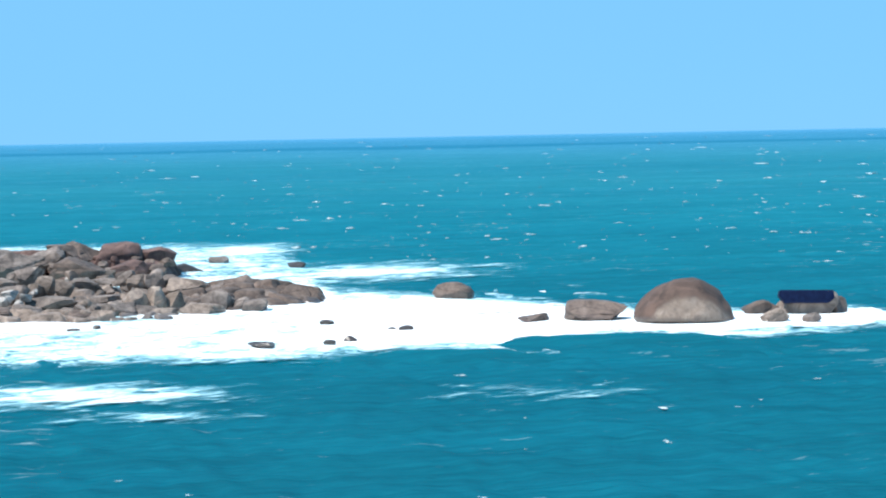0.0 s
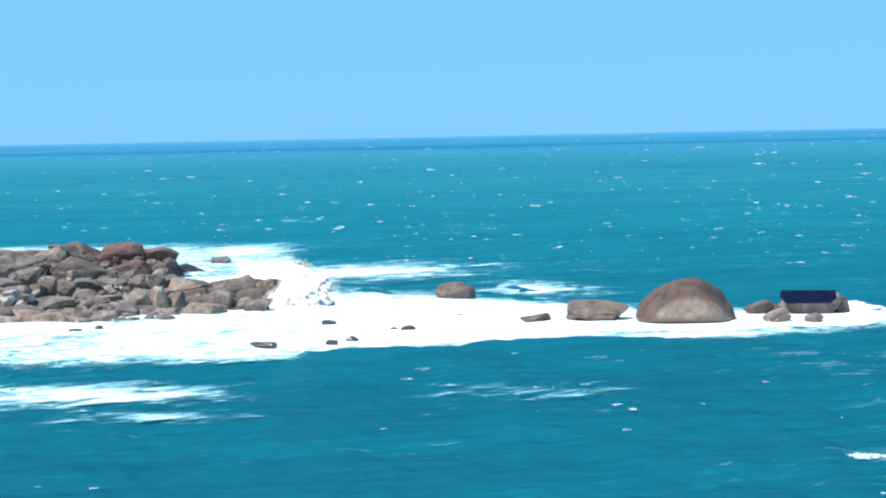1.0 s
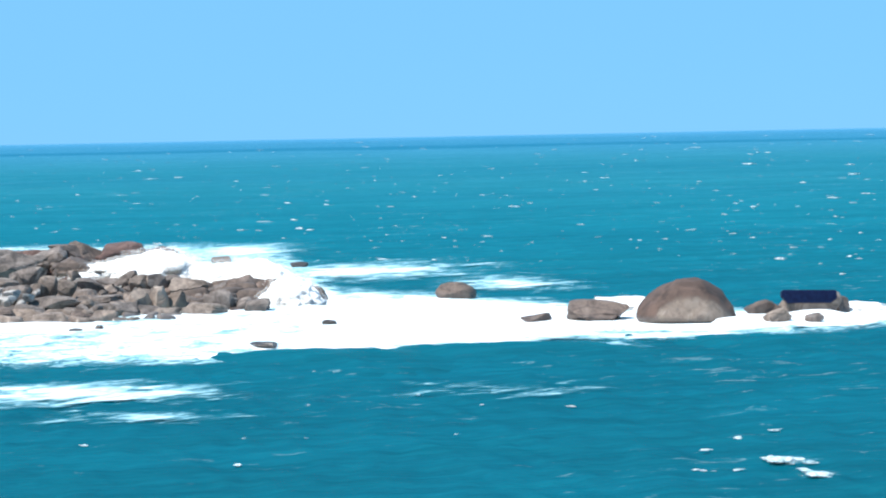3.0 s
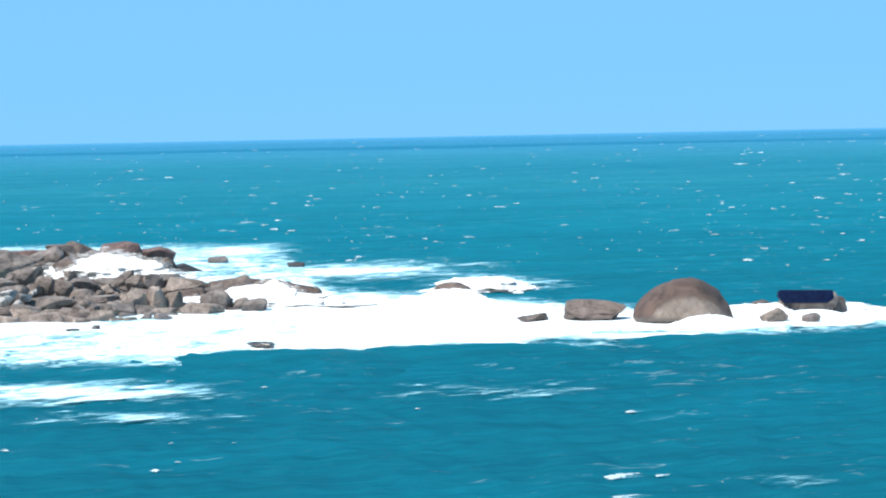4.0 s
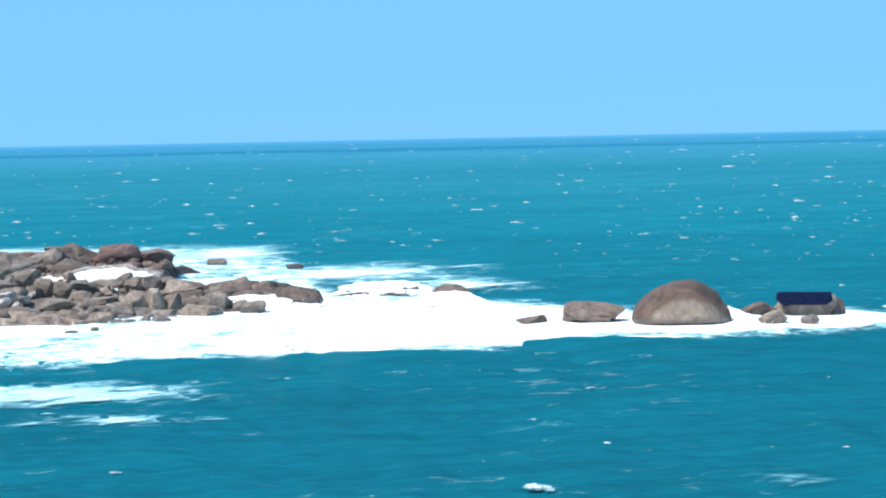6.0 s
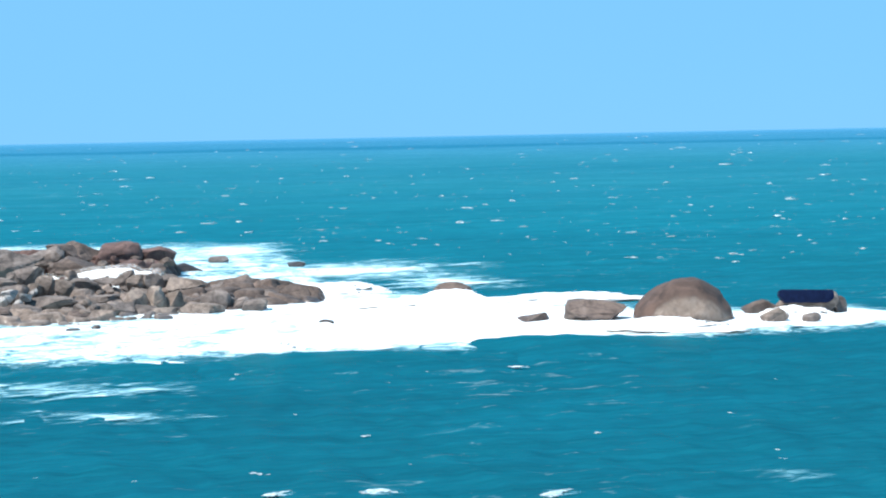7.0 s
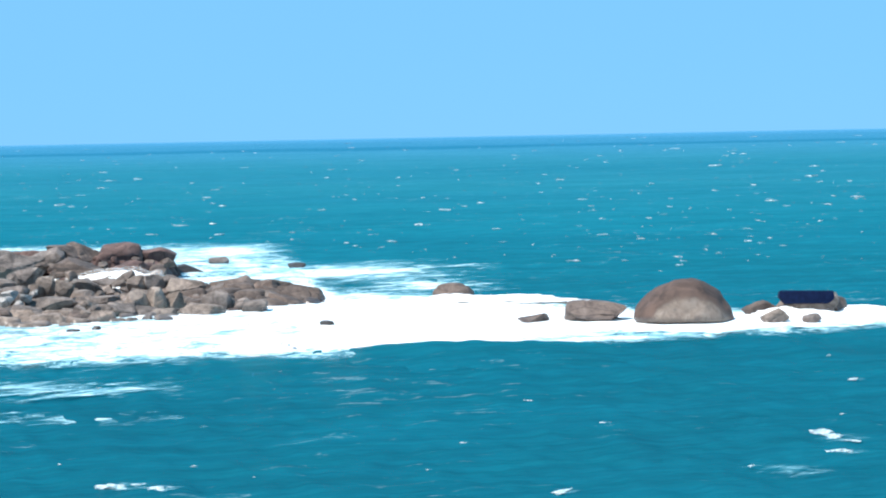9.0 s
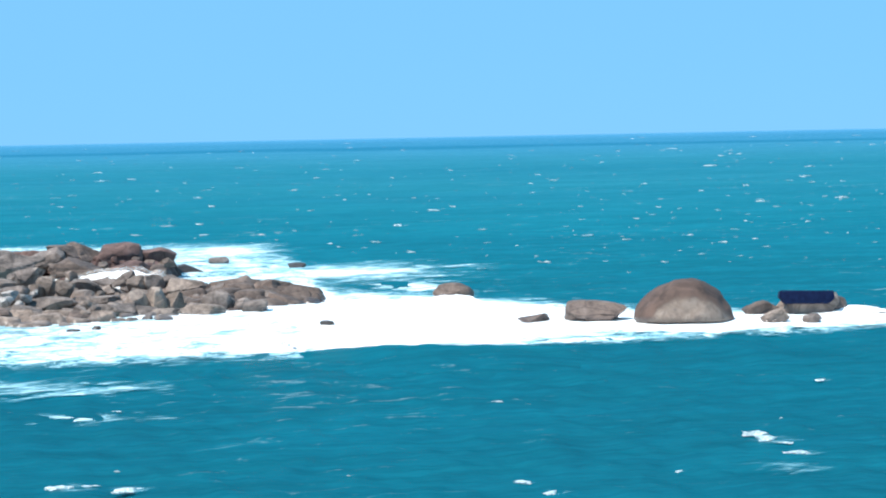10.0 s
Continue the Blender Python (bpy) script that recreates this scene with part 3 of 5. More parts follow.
boulder(-15.12, 140.80, 0.52, 1.41, 1.13, 1.15, 144, ROCK_GREY, "weathered grey granite boulder in the heap above the surf", 10, 3, 3.6, 12, group="boulders of the heap", under=0.35)
boulder(-14.28, 149.00, 0.77, 1.67, 1.20, 1.29, 145, ROCK_BROWN, "brown granite boulder in the heap above the surf", 9, -10, 4.2, 13, group="boulders of the heap", under=0.35)
boulder(-12.62, 148.60, 0.67, 1.49, 1.06, 1.17, 146, ROCK_BROWN, "brown granite boulder in the heap above the surf", 7, -23, 4.2, 13, group="boulders of the heap", under=0.35)
boulder(-13.69, 140.20, 0.28, 0.81, 0.65, 0.85, 147, ROCK_GREY, "weathered grey granite boulder in the heap above the surf", 8, 14, 4, 10, group="boulders of the heap", under=0.35)
boulder(-12.72, 138.80, 0.30, 1.05, 0.85, 0.76, 148, ROCK_GREY, "weathered grey granite boulder in the heap above the surf", -10, 1, 3.8, 10, group="boulders of the heap", under=0.35)
boulder(-11.54, 148.00, 0.37, 1.66, 1.04, 1.26, 149, ROCK_BROWN, "brown granite boulder in the heap above the surf", 9, -12, 4.2, 13, group="boulders of the heap", under=0.35)
boulder(-10.46, 147.00, 0.41, 1.34, 0.96, 1.05, 150, ROCK_BROWN, "brown granite boulder in the heap above the surf", 8, -25, 4, 13, group="boulders of the heap", under=0.35)
boulder(-9.46, 147.50, 0.19, 1.16, 0.83, 0.87, 151, ROCK_BROWN, "brown granite boulder in the heap above the surf", 12, 12, 3.2, 10, group="boulders of the heap", under=0.35)
boulder(-12.38, 145.50, 0.29, 1.19, 0.85, 0.91, 152, ROCK_GREY, "weathered grey granite boulder in the heap above the surf", 6, -1, 3.8, 11, group="boulders of the heap", under=0.35)
boulder(-18.48, 138.00, 0.14, 1.17, 0.84, 0.54, 153, ROCK_TAN, "pale tan granite boulder in the heap above the surf", 0, -14, 3.3, 12, group="boulders of the heap", under=0.35)
# stones in the surf
boulder(-22.60, 126.50, 0.31, 0.43, 0.33, 0.21, 158, ROCK_WET, "wet dark low rock standing in white surf", 0, 21, 3, 9, group="rocks in the surf")
boulder(-21.35, 127.21, 0.32, 0.36, 0.28, 0.25, 159, ROCK_WET, "wet dark low rock standing in white surf", 0, 8, 3, 9, group="rocks in the surf")
boulder(-7.23, 127.94, 0.32, 0.47, 0.36, 0.25, 160, ROCK_WET, "wet dark low rock standing in white surf", 6, -5, 3.2, 10, group="rocks in the surf")
boulder(-3.16, 123.66, 0.30, 0.31, 0.24, 0.17, 161, ROCK_WET, "wet dark low rock standing in white surf", 0, -18, 3, 10, group="rocks in the surf")
boulder(-2.32, 123.05, 0.33, 0.50, 0.39, 0.26, 162, ROCK_WET, "wet dark low rock standing in white surf", 0, 19, 3, 10, group="rocks in the surf")
boulder(-6.50, 116.60, 0.32, 0.38, 0.29, 0.25, 163, ROCK_WET, "wet dark low rock standing in white surf", 0, 6, 3, 10, group="rocks in the surf")
boulder(-5.34, 118.05, 0.31, 0.43, 0.33, 0.22, 164, ROCK_WET, "wet dark low rock standing in white surf", 0, -7, 3, 10, group="rocks in the surf")
boulder(-10.13, 115.84, 0.31, 1.05, 0.60, 0.21, 165, ROCK_WET, "wet dark low rock standing in white surf", 0, -20, 3.2, 10, group="rocks in the surf")
boulder(5.54, 128.14, 0.35, 1.10, 0.85, 0.34, 166, ROCK_BROWN, "brown granite boulder standing in white surf", -6, 17, 3.2, 10, group="rocks in the surf")
boulder(9.42, 128.40, 0.51, 2.03, 1.56, 0.91, 777, ROCK_BROWN, "brown granite boulder standing in white surf", 5, 4, 3.6, 7, group="rocks in the surf")
boulder(0.66, 147.54, 0.49, 1.50, 1.15, 0.83, 168, ROCK_BROWN, "brown granite boulder standing in white surf", 4, -9, 2.2, 4, group="rocks in the surf")
boulder(-13.27, 186.48, 0.35, 0.92, 0.71, 0.34, 169, ROCK_WET, "wet dark low rock standing in white surf", 0, -22, 3, 10, group="rocks in the surf")
boulder(19.59, 130.74, 0.25, 0.92, 0.71, 0.79, 170, ROCK_BROWN, "brown granite boulder standing in white surf", -6, 15, 3.1, 11, group="rocks in the surf")
boulder(19.75, 124.60, 0.40, 0.98, 0.70, 0.48, 171, ROCK_TAN, "pale tan granite boulder standing in white surf", -24, 2, 3.4, 12, group="rocks in the surf")
boulder(22.00, 124.40, 0.34, 0.58, 0.50, 0.44, 172, ROCK_GREY, "brown granite boulder standing in white surf", 10, -11, 3.2, 11, group="rocks in the surf")
# small stones wedged between the boulders
boulder(-20.12, 140.50, -0.05, 0.53, 0.53, 0.44, 500, ROCK_BROWN, "small brown granite stone wedged between larger boulders", -24, 59, 4, 10, group="small stones of the heap")
boulder(-18.37, 146.67, 0.92, 0.26, 0.26, 0.14, 501, ROCK_GREY, "small weathered grey granite stone wedged between larger boulders", 5, 31, 4, 10, group="small stones of the heap")
boulder(-25.44, 148.96, 1.23, 0.34, 0.34, 0.26, 502, ROCK_TAN, "small pale tan granite stone wedged between larger boulders", -8, 23, 4, 10, group="small stones of the heap")
boulder(-15.33, 140.27, -0.06, 0.29, 0.29, 0.22, 503, ROCK_TAN, "small pale tan granite stone wedged between larger boulders", 14, 79, 4, 10, group="small stones of the heap")
boulder(-24.27, 148.49, 1.12, 0.63, 0.63, 0.32, 504, ROCK_TAN, "small pale tan granite stone wedged between larger boulders", -15, 21, 4, 10, group="small stones of the heap")
boulder(-25.16, 138.34, -0.26, 0.43, 0.43, 0.31, 505, ROCK_TAN, "small pale tan granite stone wedged between larger boulders", -14, 88, 4, 10, group="small stones of the heap")
boulder(-26.63, 138.30, -0.16, 0.37, 0.37, 0.19, 506, ROCK_TAN, "small pale tan granite stone wedged between larger boulders", -15, 18, 4, 10, group="small stones of the heap")
boulder(-26.82, 145.38, 0.81, 0.56, 0.56, 0.39, 507, ROCK_BROWN, "small brown granite stone wedged between larger boulders", 18, 90, 4, 10, group="small stones of the heap")
boulder(-25.63, 145.72, 0.83, 0.56, 0.56, 0.37, 508, ROCK_GREY, "small weathered grey granite stone wedged between larger boulders", -14, 61, 4, 10, group="small stones of the heap")
boulder(-23.69, 147.81, 1.06, 0.34, 0.34, 0.28, 509, ROCK_GREY, "small weathered grey granite stone wedged between larger boulders", 0, 2, 4, 10, group="small stones of the heap")
boulder(-21.83, 144.03, 0.64, 0.38, 0.38, 0.30, 510, ROCK_TAN, "small pale tan granite stone wedged between larger boulders", -23, 90, 4, 10, group="small stones of the heap")
boulder(-26.90, 138.40, -0.16, 0.30, 0.30, 0.23, 511, ROCK_TAN, "small pale tan granite stone wedged between larger boulders", -3, 65, 4, 10, group="small stones of the heap")
boulder(-24.83, 142.64, 0.53, 0.53, 0.53, 0.29, 512, ROCK_GREY, "small weathered grey granite stone wedged between larger boulders", -7, 4, 4, 10, group="small stones of the heap")
boulder(-22.83, 138.17, -0.27, 0.30, 0.30, 0.21, 513, ROCK_GREY, "small weathered grey granite stone wedged between larger boulders", -16, 43, 4, 10, group="small stones of the heap")
boulder(-25.82, 140.89, 0.28, 0.26, 0.26, 0.19, 514, ROCK_GREY, "small weathered grey granite stone wedged between larger boulders", -14, 10, 4, 10, group="small stones of the heap")
boulder(-20.08, 140.71, 0.11, 0.35, 0.35, 0.23, 515, ROCK_GREY, "small weathered grey granite stone wedged between larger boulders", -20, 76, 4, 10, group="small stones of the heap")
boulder(-22.11, 144.23, 0.71, 0.33, 0.33, 0.23, 516, ROCK_GREY, "small weathered grey granite stone wedged between larger boulders", 4, 83, 4, 10, group="small stones of the heap")
boulder(-24.86, 149.68, 1.26, 0.61, 0.61, 0.31, 517, ROCK_TAN, "small pale tan granite stone wedged between larger boulders", -4, 26, 4, 10, group="small stones of the heap")
boulder(-28.13, 140.60, 0.14, 0.59, 0.59, 0.42, 518, ROCK_TAN, "small pale tan granite stone wedged between larger boulders", -19, 21, 4, 10, group="small stones of the heap")
boulder(-24.40, 148.22, 1.07, 0.58, 0.58, 0.35, 519, ROCK_TAN, "small pale tan granite stone wedged between larger boulders", 14, 21, 4, 10, group="small stones of the heap")
boulder(-14.67, 143.49, 0.44, 0.42, 0.42, 0.32, 520, ROCK_TAN, "small pale tan granite stone wedged between larger boulders", -8, 37, 4, 10, group="small stones of the heap")
boulder(-22.36, 138.92, -0.15, 0.27, 0.27, 0.21, 521, ROCK_BROWN, "small brown granite stone wedged between larger boulders", -14, 80, 4, 10, group="small stones of the heap")
boulder(-14.89, 139.26, -0.23, 0.29, 0.29, 0.20, 522, ROCK_BROWN, "small brown granite stone wedged between larger boulders", 25, 70, 4, 10, group="small stones of the heap")
boulder(-16.63, 144.92, 0.55, 0.54, 0.54, 0.42, 523, ROCK_BROWN, "small brown granite stone wedged between larger boulders", 17, 4, 4, 10, group="small stones of the heap")
boulder(-18.43, 144.89, 0.65, 0.51, 0.51, 0.31, 524, ROCK_TAN, "small pale tan granite stone wedged between larger boulders", -9, 88, 4, 10, group="small stones of the heap")
boulder(-18.34, 138.38, -0.31, 0.35, 0.35, 0.20, 525, ROCK_GREY, "small weathered grey granite stone wedged between larger boulders", 5, 70, 4, 10, group="small stones of the heap")
boulder(-18.26, 145.47, 0.76, 0.34, 0.34, 0.21, 526, ROCK_BROWN, "small brown granite stone wedged between larger boulders", 16, 86, 4, 10, group="small stones of the heap")
boulder(-17.82, 145.13, 0.62, 0.49, 0.49, 0.37, 527, ROCK_TAN, "small pale tan granite stone wedged between larger boulders", -3, 22, 4, 10, group="small stones of the heap")
boulder(-16.17, 141.03, -0.07, 0.60, 0.60, 0.50, 528, ROCK_BROWN, "small brown granite stone wedged between larger boulders", -16, 67, 4, 10, group="small stones of the heap")
boulder(-14.99, 147.45, 0.83, 0.38, 0.38, 0.31, 529, ROCK_GREY, "small weathered grey granite stone wedged between larger boulders", 19, 10, 4, 10, group="small stones of the heap")
boulder(-18.56, 140.62, 0.07, 0.29, 0.29, 0.23, 530, ROCK_BROWN, "small brown granite stone wedged between larger boulders", 8, 85, 4, 10, group="small stones of the heap")
boulder(-15.57, 145.83, 0.65, 0.45, 0.45, 0.37, 531, ROCK_GREY, "small weathered grey granite stone wedged between larger boulders", 21, 3, 4, 10, group="small stones of the heap")
boulder(-27.34, 142.03, 0.48, 0.47, 0.47, 0.26, 532, ROCK_TAN, "small pale tan granite stone wedged between larger boulders", 15, 5, 4, 10, group="small stones of the heap")
boulder(-13.99, 138.16, -0.46, 0.29, 0.29, 0.23, 533, ROCK_GREY, "small weathered grey granite stone wedged between larger boulders", -5, 23, 4, 10, group="small stones of the heap")
boulder(-22.68, 142.41, 0.47, 0.39, 0.39, 0.24, 534, ROCK_BROWN, "small brown granite stone wedged between larger boulders", -21, 75, 4, 10, group="small stones of the heap")
boulder(-26.95, 140.74, 0.26, 0.37, 0.37, 0.23, 535, ROCK_GREY, "small weathered grey granite stone wedged between larger boulders", 1, 14, 4, 10, group="small stones of the heap")
boulder(-19.30, 142.42, 0.30, 0.60, 0.60, 0.42, 536, ROCK_GREY, "small weathered grey granite stone wedged between larger boulders", -19, 37, 4, 10, group="small stones of the heap")
boulder(-22.07, 145.26, 0.71, 0.46, 0.46, 0.39, 537, ROCK_TAN, "small pale tan granite stone wedged between larger boulders", 1, 52, 4, 10, group="small stones of the heap")
boulder(-17.14, 141.48, 0.21, 0.37, 0.37, 0.20, 538, ROCK_BROWN, "small brown granite stone wedged between larger boulders", -1, 72, 4, 10, group="small stones of the heap")
boulder(-23.55, 147.45, 1.09, 0.29, 0.29, 0.16, 539, ROCK_GREY, "small weathered grey granite stone wedged between larger boulders", -1, 13, 4, 10, group="small stones of the heap")
boulder(-24.65, 138.78, -0.16, 0.43, 0.43, 0.26, 540, ROCK_BROWN, "small brown granite stone wedged between larger boulders", -1, 54, 4, 10, group="small stones of the heap")
boulder(-24.26, 147.02, 0.98, 0.35, 0.35, 0.30, 541, ROCK_TAN, "small pale tan granite stone wedged between larger boulders", -1, 20, 4, 10, group="small stones of the heap")
boulder(-21.40, 146.50, 0.80, 0.63, 0.63, 0.42, 542, ROCK_TAN, "small pale tan granite stone wedged between larger boulders", -24, 40, 4, 10, group="small stones of the heap")
boulder(-15.41, 145.76, 0.66, 0.60, 0.60, 0.33, 543, ROCK_GREY, "small weathered grey granite stone wedged between larger boulders", -18, 84, 4, 10, group="small stones of the heap")
boulder(-20.57, 143.64, 0.60, 0.35, 0.35, 0.27, 544, ROCK_TAN, "small pale tan granite stone wedged between larger boulders", -25, 61, 4, 10, group="small stones of the heap")
boulder(-22.44, 146.28, 0.77, 0.61, 0.61, 0.47, 545, ROCK_TAN, "small pale tan granite stone wedged between larger boulders", 6, 34, 4, 10, group="small stones of the heap")
boulder(-16.55, 140.70, 0.05, 0.34, 0.34, 0.23, 546, ROCK_TAN, "small pale tan granite stone wedged between larger boulders", 8, 82, 4, 10, group="small stones of the heap")
boulder(-16.06, 139.13, -0.28, 0.56, 0.56, 0.28, 547, ROCK_TAN, "small pale tan granite stone wedged between larger boulders", -6, 36, 4, 10, group="small stones of the heap")
boulder(-22.28, 145.31, 0.81, 0.35, 0.35, 0.24, 548, ROCK_TAN, "small pale tan granite stone wedged between larger boulders", -3, 46, 4, 10, group="small stones of the heap")
boulder(-19.07, 139.80, -0.01, 0.28, 0.28, 0.14, 549, ROCK_BROWN, "small brown granite stone wedged between larger boulders", 4, 87, 4, 10, group="small stones of the heap")
boulder(-15.20, 139.06, -0.27, 0.43, 0.43, 0.22, 550, ROCK_TAN, "small pale tan granite stone wedged between larger boulders", 13, 73, 4, 10, group="small stones of the heap")
boulder(-18.78, 138.42, -0.41, 0.47, 0.47, 0.37, 551, ROCK_TAN, "small pale tan granite stone wedged between larger boulders", 5, 50, 4, 10, group="small stones of the heap")
boulder(-19.18, 140.72, 0.01, 0.57, 0.57, 0.38, 552, ROCK_GREY, "small weathered grey granite stone wedged between larger boulders", -6, 0, 4, 10, group="small stones of the heap")
boulder(-19.38, 143.81, 0.59, 0.34, 0.34, 0.27, 553, ROCK_GREY, "small weathered grey granite stone wedged between larger boulders", -16, 21, 4, 10, group="small stones of the heap")
boulder(-22.75, 142.40, 0.46, 0.42, 0.42, 0.26, 554, ROCK_TAN, "small pale tan granite stone wedged between larger boulders", 2, 74, 4, 10, group="small stones of the heap")
boulder(-22.80, 149.79, 1.22, 0.54, 0.54, 0.32, 555, ROCK_GREY, "small weathered grey granite stone wedged between larger boulders", 25, 8, 4, 10, group="small stones of the heap")
boulder(-20.74, 150.15, 1.14, 0.54, 0.54, 0.45, 556, ROCK_TAN, "small pale tan granite stone wedged between larger boulders", 19, 62, 4, 10, group="small stones of the heap")
boulder(-29.24, 139.51, 0.08, 0.31, 0.31, 0.22, 557, ROCK_GREY, "small weathered grey granite stone wedged between larger boulders", 20, 17, 4, 10, group="small stones of the heap")
boulder(-14.12, 140.86, 0.03, 0.39, 0.39, 0.22, 558, ROCK_TAN, "small pale tan granite stone wedged between larger boulders", 1, 20, 4, 10, group="small stones of the heap")
boulder(-30.49, 147.23, 1.10, 0.46, 0.46, 0.34, 559, ROCK_GREY, "small weathered grey granite stone wedged between larger boulders", -8, 7, 4, 10, group="small stones of the heap")
boulder(-22.13, 148.71, 1.12, 0.40, 0.40, 0.29, 560, ROCK_GREY, "small weathered grey granite stone wedged between larger boulders", 2, 11, 4, 10, group="small stones of the heap")
boulder(-25.36, 141.90, 0.37, 0.42, 0.42, 0.35, 561, ROCK_GREY, "small weathered grey granite stone wedged between larger boulders", -22, 17, 4, 10, group="small stones of the heap")
boulder(-19.90, 148.20, 0.99, 0.49, 0.49, 0.33, 562, ROCK_BROWN, "small brown granite stone wedged between larger boulders", 10, 79, 4, 10, group="small stones of the heap")
boulder(-28.31, 149.56, 1.34, 0.34, 0.34, 0.27, 563, ROCK_GREY, "small weathered grey granite stone wedged between larger boulders", 8, 17, 4, 10, group="small stones of the heap")
boulder(-28.54, 145.45, 1.08, 0.36, 0.36, 0.23, 800, ROCK_PALE, "small bleached pale granite stone wedged between larger boulders", 20, 2, 4, 10, group="small stones of the heap")
boulder(-29.47, 147.62, 1.34, 0.43, 0.43, 0.23, 801, ROCK_PALE, "small bleached pale granite stone wedged between larger boulders", 7, 76, 4, 10, group="small stones of the heap")
boulder(-29.99, 146.77, 1.21, 0.37, 0.37, 0.31, 802, ROCK_PALE, "small bleached pale granite stone wedged between larger boulders", 25, 67, 4, 10, group="small stones of the heap")
boulder(-31.23, 145.84, 1.23, 0.25, 0.25, 0.14, 803, ROCK_PALE, "small bleached pale granite stone wedged between larger boulders", 18, 28, 4, 10, group="small stones of the heap")
boulder(-29.15, 147.62, 1.27, 0.49, 0.49, 0.33, 804, ROCK_PALE, "small bleached pale granite stone wedged between larger boulders", -17, 89, 4, 10, group="small stones of the heap")
boulder(-29.43, 146.87, 1.28, 0.30, 0.30, 0.19, 805, ROCK_PALE, "small bleached pale granite stone wedged between larger boulders", 25, 49, 4, 10, group="small stones of the heap")
boulder(-30.06, 145.84, 1.17, 0.34, 0.34, 0.20, 806, ROCK_PALE, "small bleached pale granite stone wedged between larger boulders", -2, 66, 4, 10, group="small stones of the heap")
boulder(-31.06, 145.09, 1.13, 0.29, 0.29, 0.17, 807, ROCK_PALE, "small bleached pale granite stone wedged between larger boulders", -19, 4, 4, 10, group="small stones of the heap")
boulder(-31.53, 147.29, 1.36, 0.25, 0.25, 0.20, 808, ROCK_PALE, "small bleached pale granite stone wedged between larger boulders", 17, 44, 4, 10, group="small stones of the heap")
boulder(-27.51, 150.00, 1.67, 0.39, 0.39, 0.28, 820, ROCK_TAN, "small pale tan granite stone wedged between larger boulders", -5, 59, 4, 10, group="small stones of the heap")
boulder(-26.94, 150.00, 1.88, 0.35, 0.35, 0.18, 821, ROCK_TAN, "small pale tan granite stone wedged between larger boulders", 5, 19, 4, 10, group="small stones of the heap")
boulder(-26.83, 150.00, 1.87, 0.38, 0.38, 0.29, 822, ROCK_PALE, "small bleached pale granite stone wedged between larger boulders", -23, 61, 4, 10, group="small stones of the heap")
boulder(-26.42, 150.00, 1.76, 0.37, 0.37, 0.22, 823, ROCK_PALE, "small bleached pale granite stone wedged between larger boulders", 19, 2, 4, 10, group="small stones of the heap")
boulder(-26.69, 150.00, 1.69, 0.40, 0.40, 0.21, 824, ROCK_TAN, "small pale tan granite stone wedged between larger boulders", -7, 58, 4, 10, group="small stones of the heap")
boulder(-11.50, 145.06, -0.03, 0.33, 0.33, 0.19, 600, ROCK_BROWN, "small brown granite stone wedged between larger boulders", 11, 29, 4, 10, group="small stones of the heap")
boulder(-11.66, 145.81, -0.04, 0.60, 0.60, 0.45, 601, ROCK_GREY, "small weathered grey granite stone wedged between larger boulders", -6, 23, 4, 10, group="small stones of the heap")
boulder(-12.88, 148.02, 0.46, 0.54, 0.54, 0.41, 602, ROCK_BROWN, "small brown granite stone wedged between larger boulders", 24, 30, 4, 10, group="small stones of the heap")
boulder(-14.57, 148.51, 0.72, 0.30, 0.30, 0.21, 603, ROCK_GREY, "small weathered grey granite stone wedged between larger boulders", -8, 0, 4, 10, group="small stones of the heap")
boulder(-12.82, 146.90, 0.30, 0.52, 0.52, 0.29, 604, ROCK_BROWN, "small brown granite stone wedged between larger boulders", 10, 66, 4, 10, group="small stones of the heap")
boulder(-12.00, 143.65, -0.36, 0.52, 0.52, 0.30, 605, ROCK_BROWN, "small brown granite stone wedged between larger boulders", -20, 60, 4, 10, group="small stones of the heap")
boulder(-15.24, 148.28, 0.70, 0.30, 0.30, 0.19, 606, ROCK_BROWN, "small brown granite stone wedged between larger boulders", -22, 32, 4, 10, group="small stones of the heap")
boulder(-10.75, 146.95, 0.20, 0.51, 0.51, 0.41, 607, ROCK_BROWN, "small brown granite stone wedged between larger boulders", -14, 89, 4, 10, group="small stones of the heap")
boulder(-12.59, 147.23, 0.39, 0.47, 0.47, 0.25, 608, ROCK_BROWN, "small brown granite stone wedged between larger boulders", 25, 13, 4, 10, group="small stones of the heap")
boulder(-14.58, 143.34, -0.29, 0.33, 0.33, 0.17, 609, ROCK_GREY, "small weathered grey granite stone wedged between larger boulders", -12, 79, 4, 10, group="small stones of the heap")
boulder(-15.25, 146.33, 0.22, 0.45, 0.45, 0.31, 610, ROCK_BROWN, "small brown granite stone wedged between larger boulders", 8, 80, 4, 10, group="small stones of the heap")
boulder(-14.93, 149.80, 0.88, 0.56, 0.56, 0.41, 611, ROCK_BROWN, "small brown granite stone wedged between larger boulders", 10, 14, 4, 10, group="small stones of the heap")
boulder(-14.61, 146.70, 0.27, 0.56, 0.56, 0.33, 612, ROCK_BROWN, "small brown granite stone wedged between larger boulders", -5, 16, 4, 10, group="small stones of the heap")
boulder(-14.91, 149.34, 0.91, 0.37, 0.37, 0.20, 613, ROCK_BROWN, "small brown granite stone wedged between larger boulders", 11, 85, 4, 10, group="small stones of the heap")
boulder(-14.26, 149.48, 0.88, 0.54, 0.54, 0.28, 614, ROCK_BROWN, "small brown granite stone wedged between larger boulders", 25, 36, 4, 10, group="small stones of the heap")
